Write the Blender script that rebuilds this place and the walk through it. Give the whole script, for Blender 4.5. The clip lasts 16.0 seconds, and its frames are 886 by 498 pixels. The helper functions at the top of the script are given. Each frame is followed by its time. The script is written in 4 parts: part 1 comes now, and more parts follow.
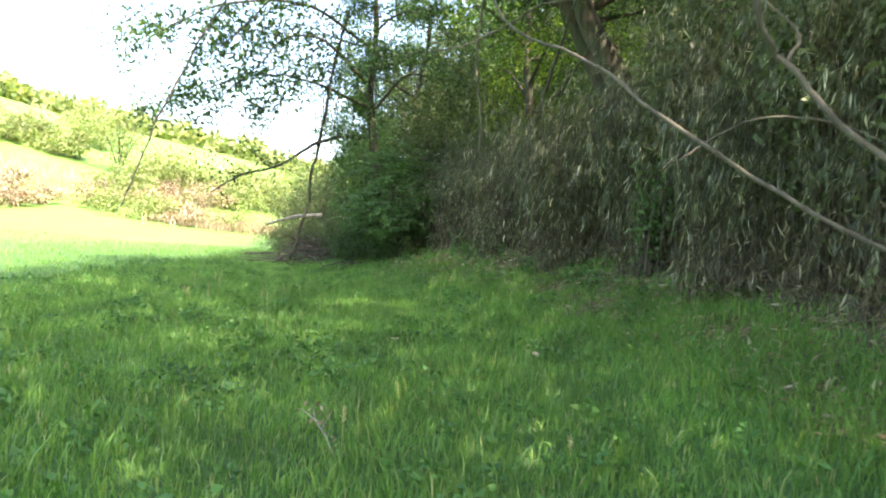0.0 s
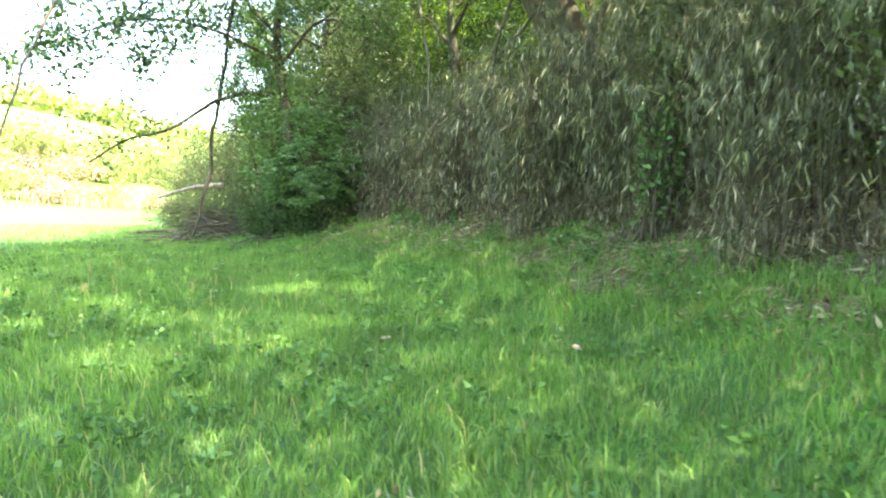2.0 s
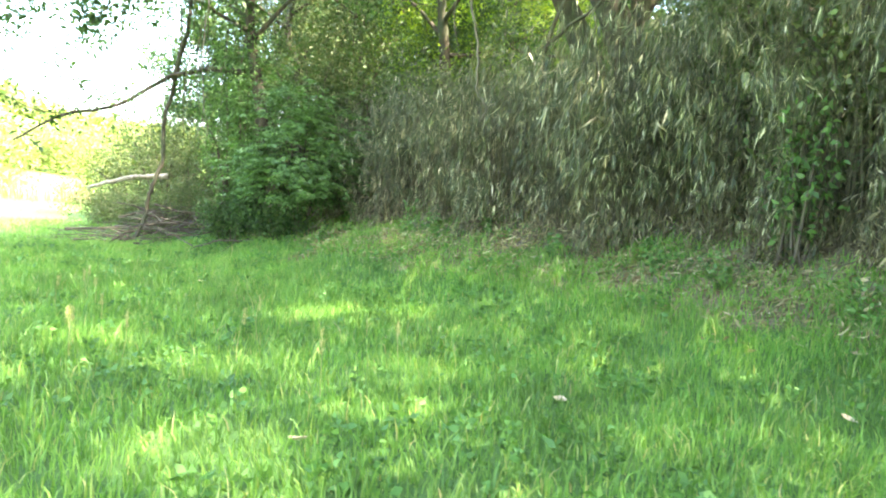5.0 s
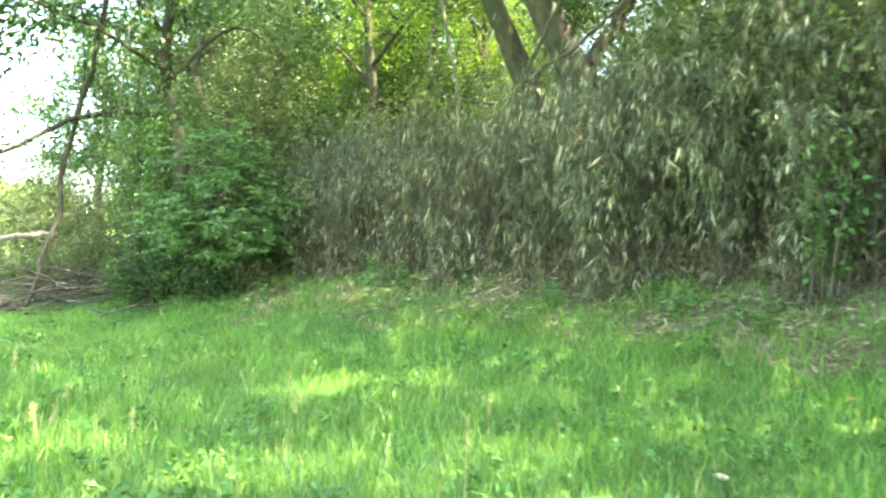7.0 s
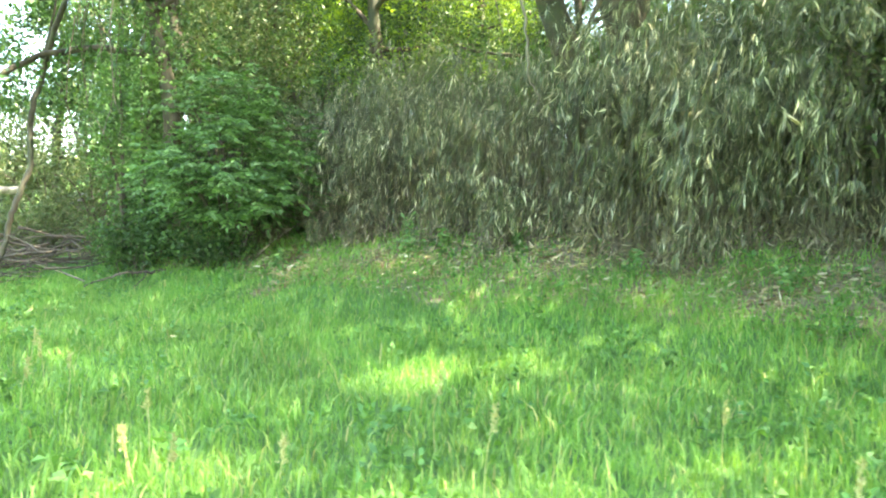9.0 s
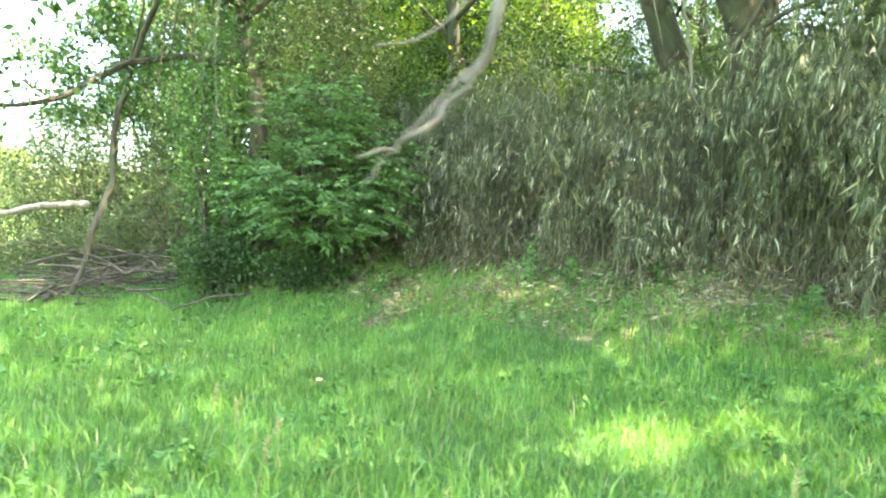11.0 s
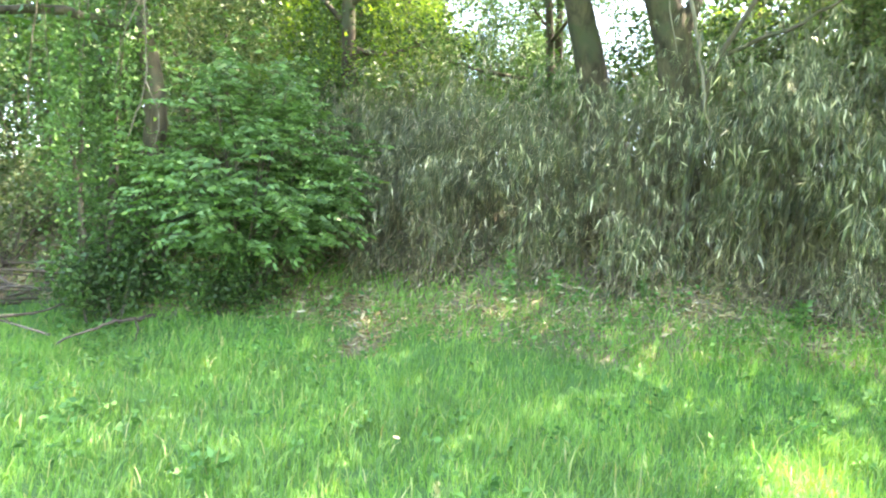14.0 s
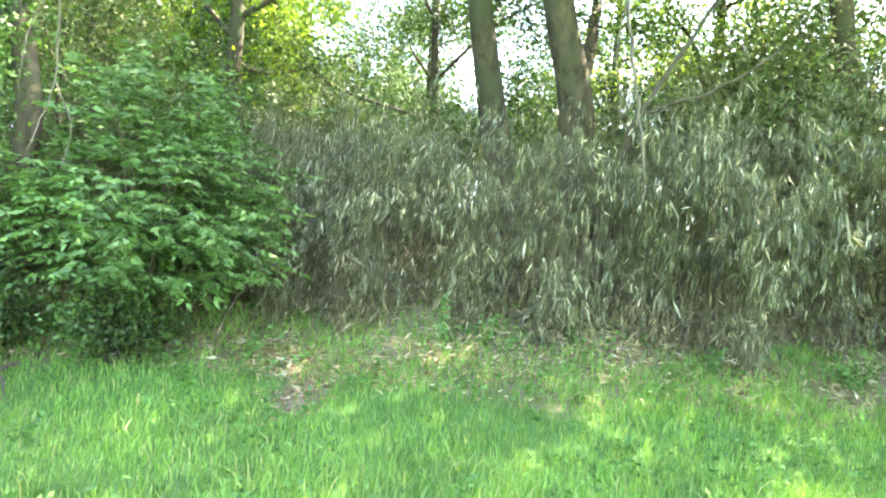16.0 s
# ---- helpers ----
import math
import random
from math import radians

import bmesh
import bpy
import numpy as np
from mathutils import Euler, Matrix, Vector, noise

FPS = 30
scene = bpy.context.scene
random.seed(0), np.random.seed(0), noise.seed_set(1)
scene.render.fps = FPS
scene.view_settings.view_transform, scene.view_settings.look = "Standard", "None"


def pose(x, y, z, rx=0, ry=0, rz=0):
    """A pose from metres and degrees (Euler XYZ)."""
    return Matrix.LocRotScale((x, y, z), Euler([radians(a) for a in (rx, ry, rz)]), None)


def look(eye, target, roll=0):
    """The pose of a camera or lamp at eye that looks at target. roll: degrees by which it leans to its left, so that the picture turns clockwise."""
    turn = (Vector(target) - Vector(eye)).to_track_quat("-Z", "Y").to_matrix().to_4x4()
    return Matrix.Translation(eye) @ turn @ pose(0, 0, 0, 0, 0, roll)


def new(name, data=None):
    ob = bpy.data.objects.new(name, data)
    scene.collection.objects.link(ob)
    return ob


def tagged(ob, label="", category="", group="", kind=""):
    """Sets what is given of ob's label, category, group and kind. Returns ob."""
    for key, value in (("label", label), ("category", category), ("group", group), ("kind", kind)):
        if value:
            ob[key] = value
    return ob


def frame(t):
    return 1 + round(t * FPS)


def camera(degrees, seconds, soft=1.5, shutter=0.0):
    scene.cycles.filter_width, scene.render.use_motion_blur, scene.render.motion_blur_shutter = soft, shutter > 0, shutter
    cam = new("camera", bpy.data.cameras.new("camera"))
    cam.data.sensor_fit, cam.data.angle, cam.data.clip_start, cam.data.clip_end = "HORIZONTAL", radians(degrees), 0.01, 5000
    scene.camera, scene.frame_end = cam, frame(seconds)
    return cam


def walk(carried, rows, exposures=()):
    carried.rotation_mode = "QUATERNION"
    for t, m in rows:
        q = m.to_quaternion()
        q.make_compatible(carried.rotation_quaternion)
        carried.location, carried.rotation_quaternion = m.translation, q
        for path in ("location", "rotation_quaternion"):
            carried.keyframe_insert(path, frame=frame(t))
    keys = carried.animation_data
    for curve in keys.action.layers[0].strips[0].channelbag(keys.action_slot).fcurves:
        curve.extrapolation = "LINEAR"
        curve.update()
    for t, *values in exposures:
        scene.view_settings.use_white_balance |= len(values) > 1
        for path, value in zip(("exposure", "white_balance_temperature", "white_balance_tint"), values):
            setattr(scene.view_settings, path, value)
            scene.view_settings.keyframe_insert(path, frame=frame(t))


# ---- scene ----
cam = camera(68.1, 16.0, 2.0, 0.36)
PATH = [
    (0, (0.273, 0.426, 1.683), (0.27, 2.425, 1.611), 3.2),
    (0.5, (0.0, 0.929, 1.642), (0.045, 2.928, 1.593), 2.4),
    (1, (-0.247, 1.405, 1.67), (-0.152, 3.398, 1.544), 1.7),
    (1.5, (-0.586, 1.877, 1.653), (-0.188, 3.831, 1.509), 2.0),
    (2, (-0.918, 2.419, 1.654), (-0.579, 4.383, 1.485), 1.0),
    (2.5, (-1.32, 2.812, 1.649), (-0.806, 4.743, 1.55), 1.1),
    (3, (-1.594, 3.299, 1.573), (-1.001, 5.207, 1.476), 1.0),
    (3.5, (-1.937, 3.715, 1.584), (-1.448, 5.651, 1.472), 1.0),
    (4, (-2.222, 4.08, 1.611), (-1.49, 5.94, 1.542), 2.7),
    (4.5, (-2.493, 4.633, 1.547), (-1.796, 6.504, 1.427), 3.3),
    (4.7, (-2.608, 4.796, 1.542), (-2.006, 6.697, 1.389), 3.4),
    (6.8, (-3.841, 6.391, 1.462), (-2.829, 8.115, 1.5), 1.7),
    (7, (-3.921, 6.601, 1.422), (-2.957, 8.354, 1.455), 1.5),
    (7.5, (-4.119, 7.082, 1.442), (-3.21, 8.862, 1.359), 3.8),
    (8, (-4.388, 7.424, 1.469), (-3.169, 9.009, 1.483), 2.9),
    (8.5, (-4.474, 8.005, 1.39), (-3.309, 9.631, 1.333), 2.2),
    (9, (-4.642, 8.442, 1.389), (-3.541, 10.11, 1.313), 2.0),
    (9.5, (-4.946, 8.843, 1.414), (-3.664, 10.378, 1.44), 2.5),
    (10, (-5.065, 9.397, 1.37), (-3.909, 11.028, 1.423), 2.3),
    (10.2, (-5.095, 9.548, 1.38), (-4.042, 11.248, 1.376), 2.5),
    (12.3, (-6.474, 11.084, 1.66), (-5.187, 12.615, 1.609), 4.4),
    (12.5, (-6.496, 11.301, 1.622), (-5.136, 12.767, 1.583), 4.4),
    (13, (-6.583, 11.736, 1.627), (-5.219, 13.194, 1.518), 4.4),
    (13.5, (-6.826, 12.171, 1.615), (-5.393, 13.564, 1.553), 3.5),
    (14, (-6.94, 12.581, 1.591), (-5.372, 13.822, 1.573), 3.3),
    (14.5, (-7.066, 13.013, 1.644), (-5.416, 14.143, 1.674), 2.9),
    (15, (-7.296, 13.426, 1.635), (-5.566, 14.426, 1.723), 3.9),
    (15.5, (-7.338, 13.771, 1.623), (-5.544, 14.649, 1.733), 4.5),
    (16, (-7.349, 14.107, 1.667), (-5.509, 14.883, 1.773), 5.0),
]
EXPOSURES = [(0, 2.73, 6800, 16), (1, 2.9, 6800, 14), (2, 3.57, 7000, 12), (3.5, 3.81, 7100, 10), (7, 4.08, 7350, 5), (9, 4.08, 7350, 4), (12.5, 4.08, 7150, 10), (16, 4.45, 7050, 12)]
walk(cam, [(t, look(e, g, r)) for t, e, g, r in PATH], EXPOSURES)

# ---- world and sun ----
SUN_TO = Vector((0.44, -0.46, 1.0)).normalized()
world = bpy.data.worlds.new("sky_world")
scene.world = world
world.use_nodes = True
wn = world.node_tree
sky = wn.nodes.new("ShaderNodeTexSky")
sky.sky_type = "NISHITA"
sky.sun_disc = False
sky.sun_elevation = math.asin(SUN_TO.z)
sky.sun_rotation = math.atan2(SUN_TO.x, SUN_TO.y)
sky.air_density, sky.dust_density = 1.0, 3.0
wn.nodes["Background"].inputs["Strength"].default_value = 0.15
wn.links.new(sky.outputs["Color"], wn.nodes["Background"].inputs["Color"])
sun_data = bpy.data.lights.new("sun", "SUN")
sun_data.energy, sun_data.angle, sun_data.color = 3.0, radians(0.5), (1.0, 0.92, 0.74)
sun = new("sun", sun_data)
sun.matrix_world = look((0, 0, 30), Vector((0, 0, 30)) - SUN_TO)

rng = np.random.default_rng(7)


# ---- materials ----
def nodes_of(name):
    m = bpy.data.materials.new(name)
    m.use_nodes = True
    return m, m.node_tree.nodes, m.node_tree.links, m.node_tree.nodes["Principled BSDF"]


def ramp(nodes, links, source, stops):
    r = nodes.new("ShaderNodeValToRGB")
    el = r.color_ramp.elements
    el[0].position, el[0].color = stops[0][0], (*stops[0][1], 1)
    el[1].position, el[1].color = stops[-1][0], (*stops[-1][1], 1)
    for p, c in stops[1:-1]:
        e = el.new(p)
        e.color = (*c, 1)
    links.new(source, r.inputs["Fac"])
    return r.outputs["Color"]


def mix_color(nodes, links, fac, a, b, mode="MIX"):
    n = nodes.new("ShaderNodeMix")
    n.data_type, n.blend_type = "RGBA", mode
    for value, key in ((fac, 0), (a, 6), (b, 7)):
        if isinstance(value, (int, float)):
            n.inputs[key].default_value = value
        elif isinstance(value, tuple):
            n.inputs[key].default_value = (*value, 1)
        else:
            links.new(value, n.inputs[key])
    return n.outputs[2]


def noise_tex(nodes, links, scale, detail=4.0, rough=0.55, stretch=None):
    tc = nodes.new("ShaderNodeTexCoord")
    n = nodes.new("ShaderNodeTexNoise")
    n.inputs["Scale"].default_value, n.inputs["Detail"].default_value, n.inputs["Roughness"].default_value = scale, detail, rough
    if stretch:
        mp = nodes.new("ShaderNodeMapping")
        mp.inputs["Scale"].default_value = stretch
        links.new(tc.outputs["Object"], mp.inputs["Vector"])
        links.new(mp.outputs["Vector"], n.inputs["Vector"])
    else:
        links.new(tc.outputs["Object"], n.inputs["Vector"])
    return n.outputs["Fac"]


def leaf_material(name, stops, translucent=0.35, rough=0.5, patch=0.6, patch_scale=0.7):
    """Leaves: every leaf has a shade of its own, and broad patches drift lighter and darker."""
    m, nodes, links, bsdf = nodes_of(name)
    geo = nodes.new("ShaderNodeNewGeometry")
    base = ramp(nodes, links, geo.outputs["Random Per Island"], stops)
    drift = ramp(nodes, links, noise_tex(nodes, links, patch_scale, 3.0), [(0.3, (1 - patch * 0.5,) * 3), (0.7, (1 + patch * 0.35, 1 + patch * 0.35, 1 + patch * 0.1))])
    colour = mix_color(nodes, links, 1.0, base, drift, "MULTIPLY")
    links.new(colour, bsdf.inputs["Base Color"])
    bsdf.inputs["Roughness"].default_value = rough
    tr = nodes.new("ShaderNodeBsdfTranslucent")
    warm = mix_color(nodes, links, 1.0, colour, (1.25, 1.2, 0.55), "MULTIPLY")
    links.new(warm, tr.inputs["Color"])
    mx = nodes.new("ShaderNodeMixShader")
    mx.inputs[0].default_value = translucent
    links.new(bsdf.outputs[0], mx.inputs[1])
    links.new(tr.outputs[0], mx.inputs[2])
    links.new(mx.outputs[0], nodes["Material Output"].inputs["Surface"])
    return m


def bark_material(name, dark, light, scale=6.0, moss=None):
    m, nodes, links, bsdf = nodes_of(name)
    n1 = noise_tex(nodes, links, scale, 6.0, 0.65, (1, 1, 0.18))
    colour = ramp(nodes, links, n1, [(0.32, dark), (0.68, light)])
    if moss:
        patch = ramp(nodes, links, noise_tex(nodes, links, 1.7, 4.0), [(0.48, (0, 0, 0)), (0.62, (1, 1, 1))])
        colour = mix_color(nodes, links, patch, colour, moss)
    links.new(colour, bsdf.inputs["Base Color"])
    bsdf.inputs["Roughness"].default_value = 0.9
    bump = nodes.new("ShaderNodeBump")
    bump.inputs["Strength"].default_value, bump.inputs["Distance"].default_value = 0.8, 0.03
    links.new(n1, bump.inputs["Height"])
    links.new(bump.outputs["Normal"], bsdf.inputs["Normal"])
    return m


def ground_material():
    """Meadow turf, bank soil with litter, and far sunlit pasture, blended by the land's own zones."""
    m, nodes, links, bsdf = nodes_of("earth_and_turf")
    fine = noise_tex(nodes, links, 26.0, 6.0, 0.7)
    broad = noise_tex(nodes, links, 0.8, 4.0)
    turf = ramp(nodes, links, fine, [(0.3, (0.035, 0.09, 0.02)), (0.7, (0.08, 0.19, 0.042))])
    turf = mix_color(nodes, links, ramp(nodes, links, broad, [(0.4, (0, 0, 0)), (0.7, (0.6, 0.6, 0.6))]), turf, (0.075, 0.17, 0.038))
    soil = ramp(nodes, links, fine, [(0.28, (0.06, 0.048, 0.03)), (0.5, (0.15, 0.12, 0.078)), (0.75, (0.31, 0.26, 0.18))])
    far = ramp(nodes, links, noise_tex(nodes, links, 0.11, 7.0, 0.65), [(0.35, (0.09, 0.22, 0.03)), (0.56, (0.16, 0.29, 0.05)), (0.88, (0.32, 0.27, 0.14))])
    zone = nodes.new("ShaderNodeAttribute")
    zone.attribute_name = "zone"
    sep = nodes.new("ShaderNodeSeparateColor")
    links.new(zone.outputs["Color"], sep.inputs[0])
    add = nodes.new("ShaderNodeMath")
    add.operation = "ADD"
    links.new(sep.outputs[0], add.inputs[0])
    links.new(broad, add.inputs[1])
    edge = ramp(nodes, links, add.outputs[0], [(0.75, (0, 0, 0)), (0.95, (1, 1, 1))])
    colour = mix_color(nodes, links, edge, turf, soil)
    colour = mix_color(nodes, links, sep.outputs[1], colour, far)
    links.new(colour, bsdf.inputs["Base Color"])
    bsdf.inputs["Roughness"].default_value = 0.95
    bump = nodes.new("ShaderNodeBump")
    bump.inputs["Strength"].default_value, bump.inputs["Distance"].default_value = 0.7, 0.04
    links.new(fine, bump.inputs["Height"])
    links.new(bump.outputs["Normal"], bsdf.inputs["Normal"])
    return m


GROUND = ground_material()
GRASS = leaf_material("meadow_grass", [(0.0, (0.085, 0.2, 0.045)), (0.5, (0.145, 0.31, 0.07)), (0.85, (0.21, 0.38, 0.092)), (0.95, (0.29, 0.41, 0.125)), (1.0, (0.46, 0.42, 0.22))], 0.38, 0.55, 0.6, 0.9)
WEED = leaf_material("broad_weed_leaf", [(0.0, (0.05, 0.15, 0.035)), (1.0, (0.11, 0.25, 0.06))], 0.25, 0.6)
SASA = leaf_material("bamboo_grass_leaf", [(0.0, (0.035, 0.05, 0.027)), (0.35, (0.075, 0.098, 0.05)), (0.6, (0.115, 0.125, 0.07)), (0.78, (0.17, 0.168, 0.10)), (0.9, (0.32, 0.30, 0.22)), (1.0, (0.70, 0.66, 0.55))], 0.13, 0.42, 0.9, 0.8)
CULM = bark_material("bamboo_culm", (0.055, 0.05, 0.03), (0.19, 0.165, 0.10), 9.0)
LITTER = leaf_material("dry_fallen_leaf", [(0.0, (0.14, 0.09, 0.05)), (0.5, (0.30, 0.23, 0.14)), (0.85, (0.45, 0.37, 0.25)), (1.0, (0.62, 0.56, 0.44))], 0.12, 0.7)
THATCH = leaf_material("withered_bamboo_leaf", [(0.0, (0.06, 0.048, 0.03)), (0.5, (0.135, 0.11, 0.07)), (0.85, (0.26, 0.215, 0.145)), (1.0, (0.52, 0.46, 0.35))], 0.12, 0.7)
SHRUB_LEAF = leaf_material("shrub_leaflet", [(0.0, (0.055, 0.118, 0.036)), (0.6, (0.10, 0.205, 0.06)), (1.0, (0.18, 0.30, 0.115))], 0.3, 0.5, 0.4)
TREE_LEAF = leaf_material("tree_leaf", [(0.0, (0.03, 0.075, 0.025)), (0.6, (0.06, 0.13, 0.035)), (1.0, (0.105, 0.19, 0.05))], 0.28, 0.5)
YOUNG_LEAF = leaf_material("young_yellow_green_leaf", [(0.0, (0.12, 0.24, 0.035)), (1.0, (0.26, 0.38, 0.06))], 0.5, 0.45)
OLIVE_LEAF = leaf_material("olive_bush_leaf", [(0.0, (0.06, 0.10, 0.035)), (0.6, (0.12, 0.17, 0.06)), (1.0, (0.21, 0.22, 0.12))], 0.18, 0.55)
# Far foliage: distance haze is put into the colour as paler leaves.
HAZED_LEAF = leaf_material("hazed_hillside_leaf", [(0.0, (0.16, 0.23, 0.08)), (1.0, (0.33, 0.37, 0.16))], 0.35, 0.6)
REED = leaf_material("dry_reed", [(0.0, (0.26, 0.17, 0.12)), (0.6, (0.36, 0.27, 0.19)), (1.0, (0.48, 0.41, 0.31))], 0.15, 0.7)
BARK = bark_material("tree_bark", (0.022, 0.017, 0.012), (0.115, 0.088, 0.064), 7.0, (0.06, 0.062, 0.04))
DEAD = bark_material("dead_grey_wood", (0.06, 0.05, 0.036), (0.2, 0.17, 0.13), 12.0)
BRUSHWOOD = bark_material("brown_dead_wood", (0.04, 0.03, 0.024), (0.15, 0.12, 0.09), 12.0)
PALE_WOOD = bark_material("pale_weathered_wood", (0.20, 0.17, 0.13), (0.48, 0.43, 0.35), 10.0)
STONE = bark_material("pale_stone", (0.18, 0.155, 0.12), (0.38, 0.34, 0.28), 9.0)


# ---- mesh helpers ----
def np_mesh(name, verts, faces, material, smooth=False):
    """A mesh out of arrays; all faces have the same number of corners."""
    verts = np.ascontiguousarray(verts, dtype=np.float32)
    faces = np.ascontiguousarray(faces, dtype=np.int32)
    me = bpy.data.meshes.new(name)
    me.vertices.add(len(verts))
    me.vertices.foreach_set("co", verts.ravel())
    count, k = faces.shape
    me.loops.add(count * k)
    me.loops.foreach_set("vertex_index", faces.ravel())
    me.polygons.add(count)
    me.polygons.foreach_set("loop_start", np.arange(0, count * k, k, dtype=np.int32))
    if smooth:
        me.polygons.foreach_set("use_smooth", np.ones(count, dtype=bool))
    me.update(calc_edges=True)
    me.materials.append(material)
    return me


def part(name, mesh, parent=None, label=""):
    ob = new(name, mesh)
    if parent:
        ob.parent = parent
        ob.matrix_parent_inverse = Matrix.Translation(-parent.location)
    return tagged(ob, label) if label else ob


def base(name, place, label, category, group="", kind=""):
    ob = new(name)
    ob.location = place
    ob.empty_display_size = 0.2
    return tagged(ob, label, category, group, kind)


def join(pieces):
    """Several (verts, faces) as one."""
    vs, fs, n = [], [], 0
    for v, f in pieces:
        vs.append(v)
        fs.append(f + n)
        n += len(v)
    return np.concatenate(vs), np.concatenate(fs)


def tube(points, radii, sides=6):
    """A tapered round tube along points, closed at both ends with small tips; quads only."""
    p = np.asarray(points, float)
    r = np.asarray(radii, float)
    d = np.gradient(p, axis=0)
    d /= np.linalg.norm(d, axis=1)[:, None] + 1e-9
    ref = np.array((0.31, 0.95, 0.05)) if abs(d[0][2]) > 0.6 else np.array((0.05, 0.1, 1.0))
    u = np.cross(d, ref)
    u /= np.linalg.norm(u, axis=1)[:, None] + 1e-9
    w = np.cross(d, u)
    a = np.arange(sides) * 2 * np.pi / sides
    p = np.concatenate([p[:1], p, p[-1:]])
    r = np.concatenate([[1e-4], r, [1e-4]])
    u, w = np.concatenate([u[:1], u, u[-1:]]), np.concatenate([w[:1], w, w[-1:]])
    ring = p[:, None] + r[:, None, None] * (np.cos(a)[None, :, None] * u[:, None] + np.sin(a)[None, :, None] * w[:, None])
    n = len(p)
    i = np.arange(n - 1)[:, None] * sides
    j = np.arange(sides)[None]
    f = np.stack([i + j, i + (j + 1) % sides, i + sides + (j + 1) % sides, i + sides + j], -1).reshape(-1, 4)
    return ring.reshape(-1, 3), f


def spline(points, steps=6):
    """A smooth line through points (Catmull-Rom)."""
    p = np.asarray(points, float)
    q = np.concatenate([2 * p[:1] - p[1:2], p, 2 * p[-1:] - p[-2:-1]])
    out = []
    for k in range(1, len(q) - 2):
        for s in np.linspace(0, 1, steps, endpoint=False):
            a, b, c, e = q[k - 1], q[k], q[k + 1], q[k + 2]
            out.append(0.5 * (2 * b + (c - a) * s + (2 * a - 5 * b + 4 * c - e) * s * s + (3 * b - a - 3 * c + e) * s ** 3))
    out.append(p[-1])
    return np.array(out)


def unit(v):
    return v / (np.linalg.norm(v, axis=-1, keepdims=True) + 1e-9)


def leaves(centres, along, length, width, sag=0.15, widest=0.4):
    """Pointed leaves, a bent four-cornered blade each: root at centres, growing along."""
    c, d = np.asarray(centres, float), unit(np.asarray(along, float))
    n = len(c)
    side = unit(np.cross(d, rng.normal(size=(n, 3))))
    up = np.cross(side, d)
    length, width = np.broadcast_to(length, n)[:, None], np.broadcast_to(width, n)[:, None]
    fold = up * width * 0.35
    v = np.stack([c, c + d * length * widest + side * width * 0.5 + fold, c + d * length - up * length * sag, c + d * length * widest - side * width * 0.5 + fold], 1)
    return v.reshape(-1, 3), np.arange(4 * n).reshape(n, 4)


# ---- the lie of the land ----
EDGE_Y = (-30, 0, 6, 8, 10, 12.8, 14.5, 15.8, 17.7, 19.5, 21, 24, 27, 32, 45, 80)
EDGE_X = (3.4, 2.4, 1.9, 1.7, 1.3, 0.7, -0.1, -0.9, -1.9, -2.3, -2.9, -4.4, -6.4, -7.6, -7, -6)


BARE = ((-0.75, 18.8, 0.35, 0.5), (-0.4, 19.4, 0.35, 0.45), (1.8, 15.2, 0.45, 0.35), (2.35, 12.6, 0.4, 0.35), (-1.25, 18.2, 0.4, 0.3), (2.6, 10.4, 0.5, 0.4))


def bareness(x, y):
    """Worn spots of open earth on the bank, 0 to 1."""
    return np.max([np.exp(-(((x - px) / wx) ** 2 + ((y - py) / wy) ** 2) ** 2) for px, py, wx, wy in BARE], axis=0)


def into_bank(x, y):
    """How far a place lies behind the foot of the bank."""
    return (x - np.interp(y, EDGE_Y, EDGE_X)) * 0.93


def bumps(x, y):
    return 0.5 * np.sin(x * 1.7 + 1.3 * np.sin(y * 0.9)) * np.cos(y * 1.3 + 0.7 * np.sin(x * 1.1)) + 0.3 * np.sin(x * 4.1 + y * 3.3) * np.sin(y * 3.7 - x * 1.9)


def height(x, y):
    x, y = np.asarray(x, float), np.asarray(y, float)
    d = into_bank(x, y)
    soft = 0.5 * (d + np.sqrt(d * d + 0.25)) - 0.02
    z = 0.42 * np.minimum(soft, 2.5) + np.clip(soft - 2.5, 0, 4.2) * 0.52 + np.clip(soft - 6.7, 0, 60) * 0.05
    z = np.where(d < -6, 0, z)
    rough = bumps(x, y)
    z = z + rough * (0.02 + 0.07 * np.clip(d / 2, 0, 1))
    r = np.hypot(x, y)
    az = np.degrees(np.arctan2(-x, y))
    tall = np.interp(az, (-180, -60, -10, 5, 11, 24, 34, 60, 120, 180), (9, 9, 8, 8, 8.5, 14.5, 19, 26, 22, 9))
    s = np.clip((r - 30) / 105, 0, 1)
    z = z + tall * (s * s * (3 - 2 * s)) * (1 + 0.06 * np.sin(x * 0.11 + 2) * np.cos(y * 0.09)) * np.where(d > 0, 0.3, 1.0)
    return z


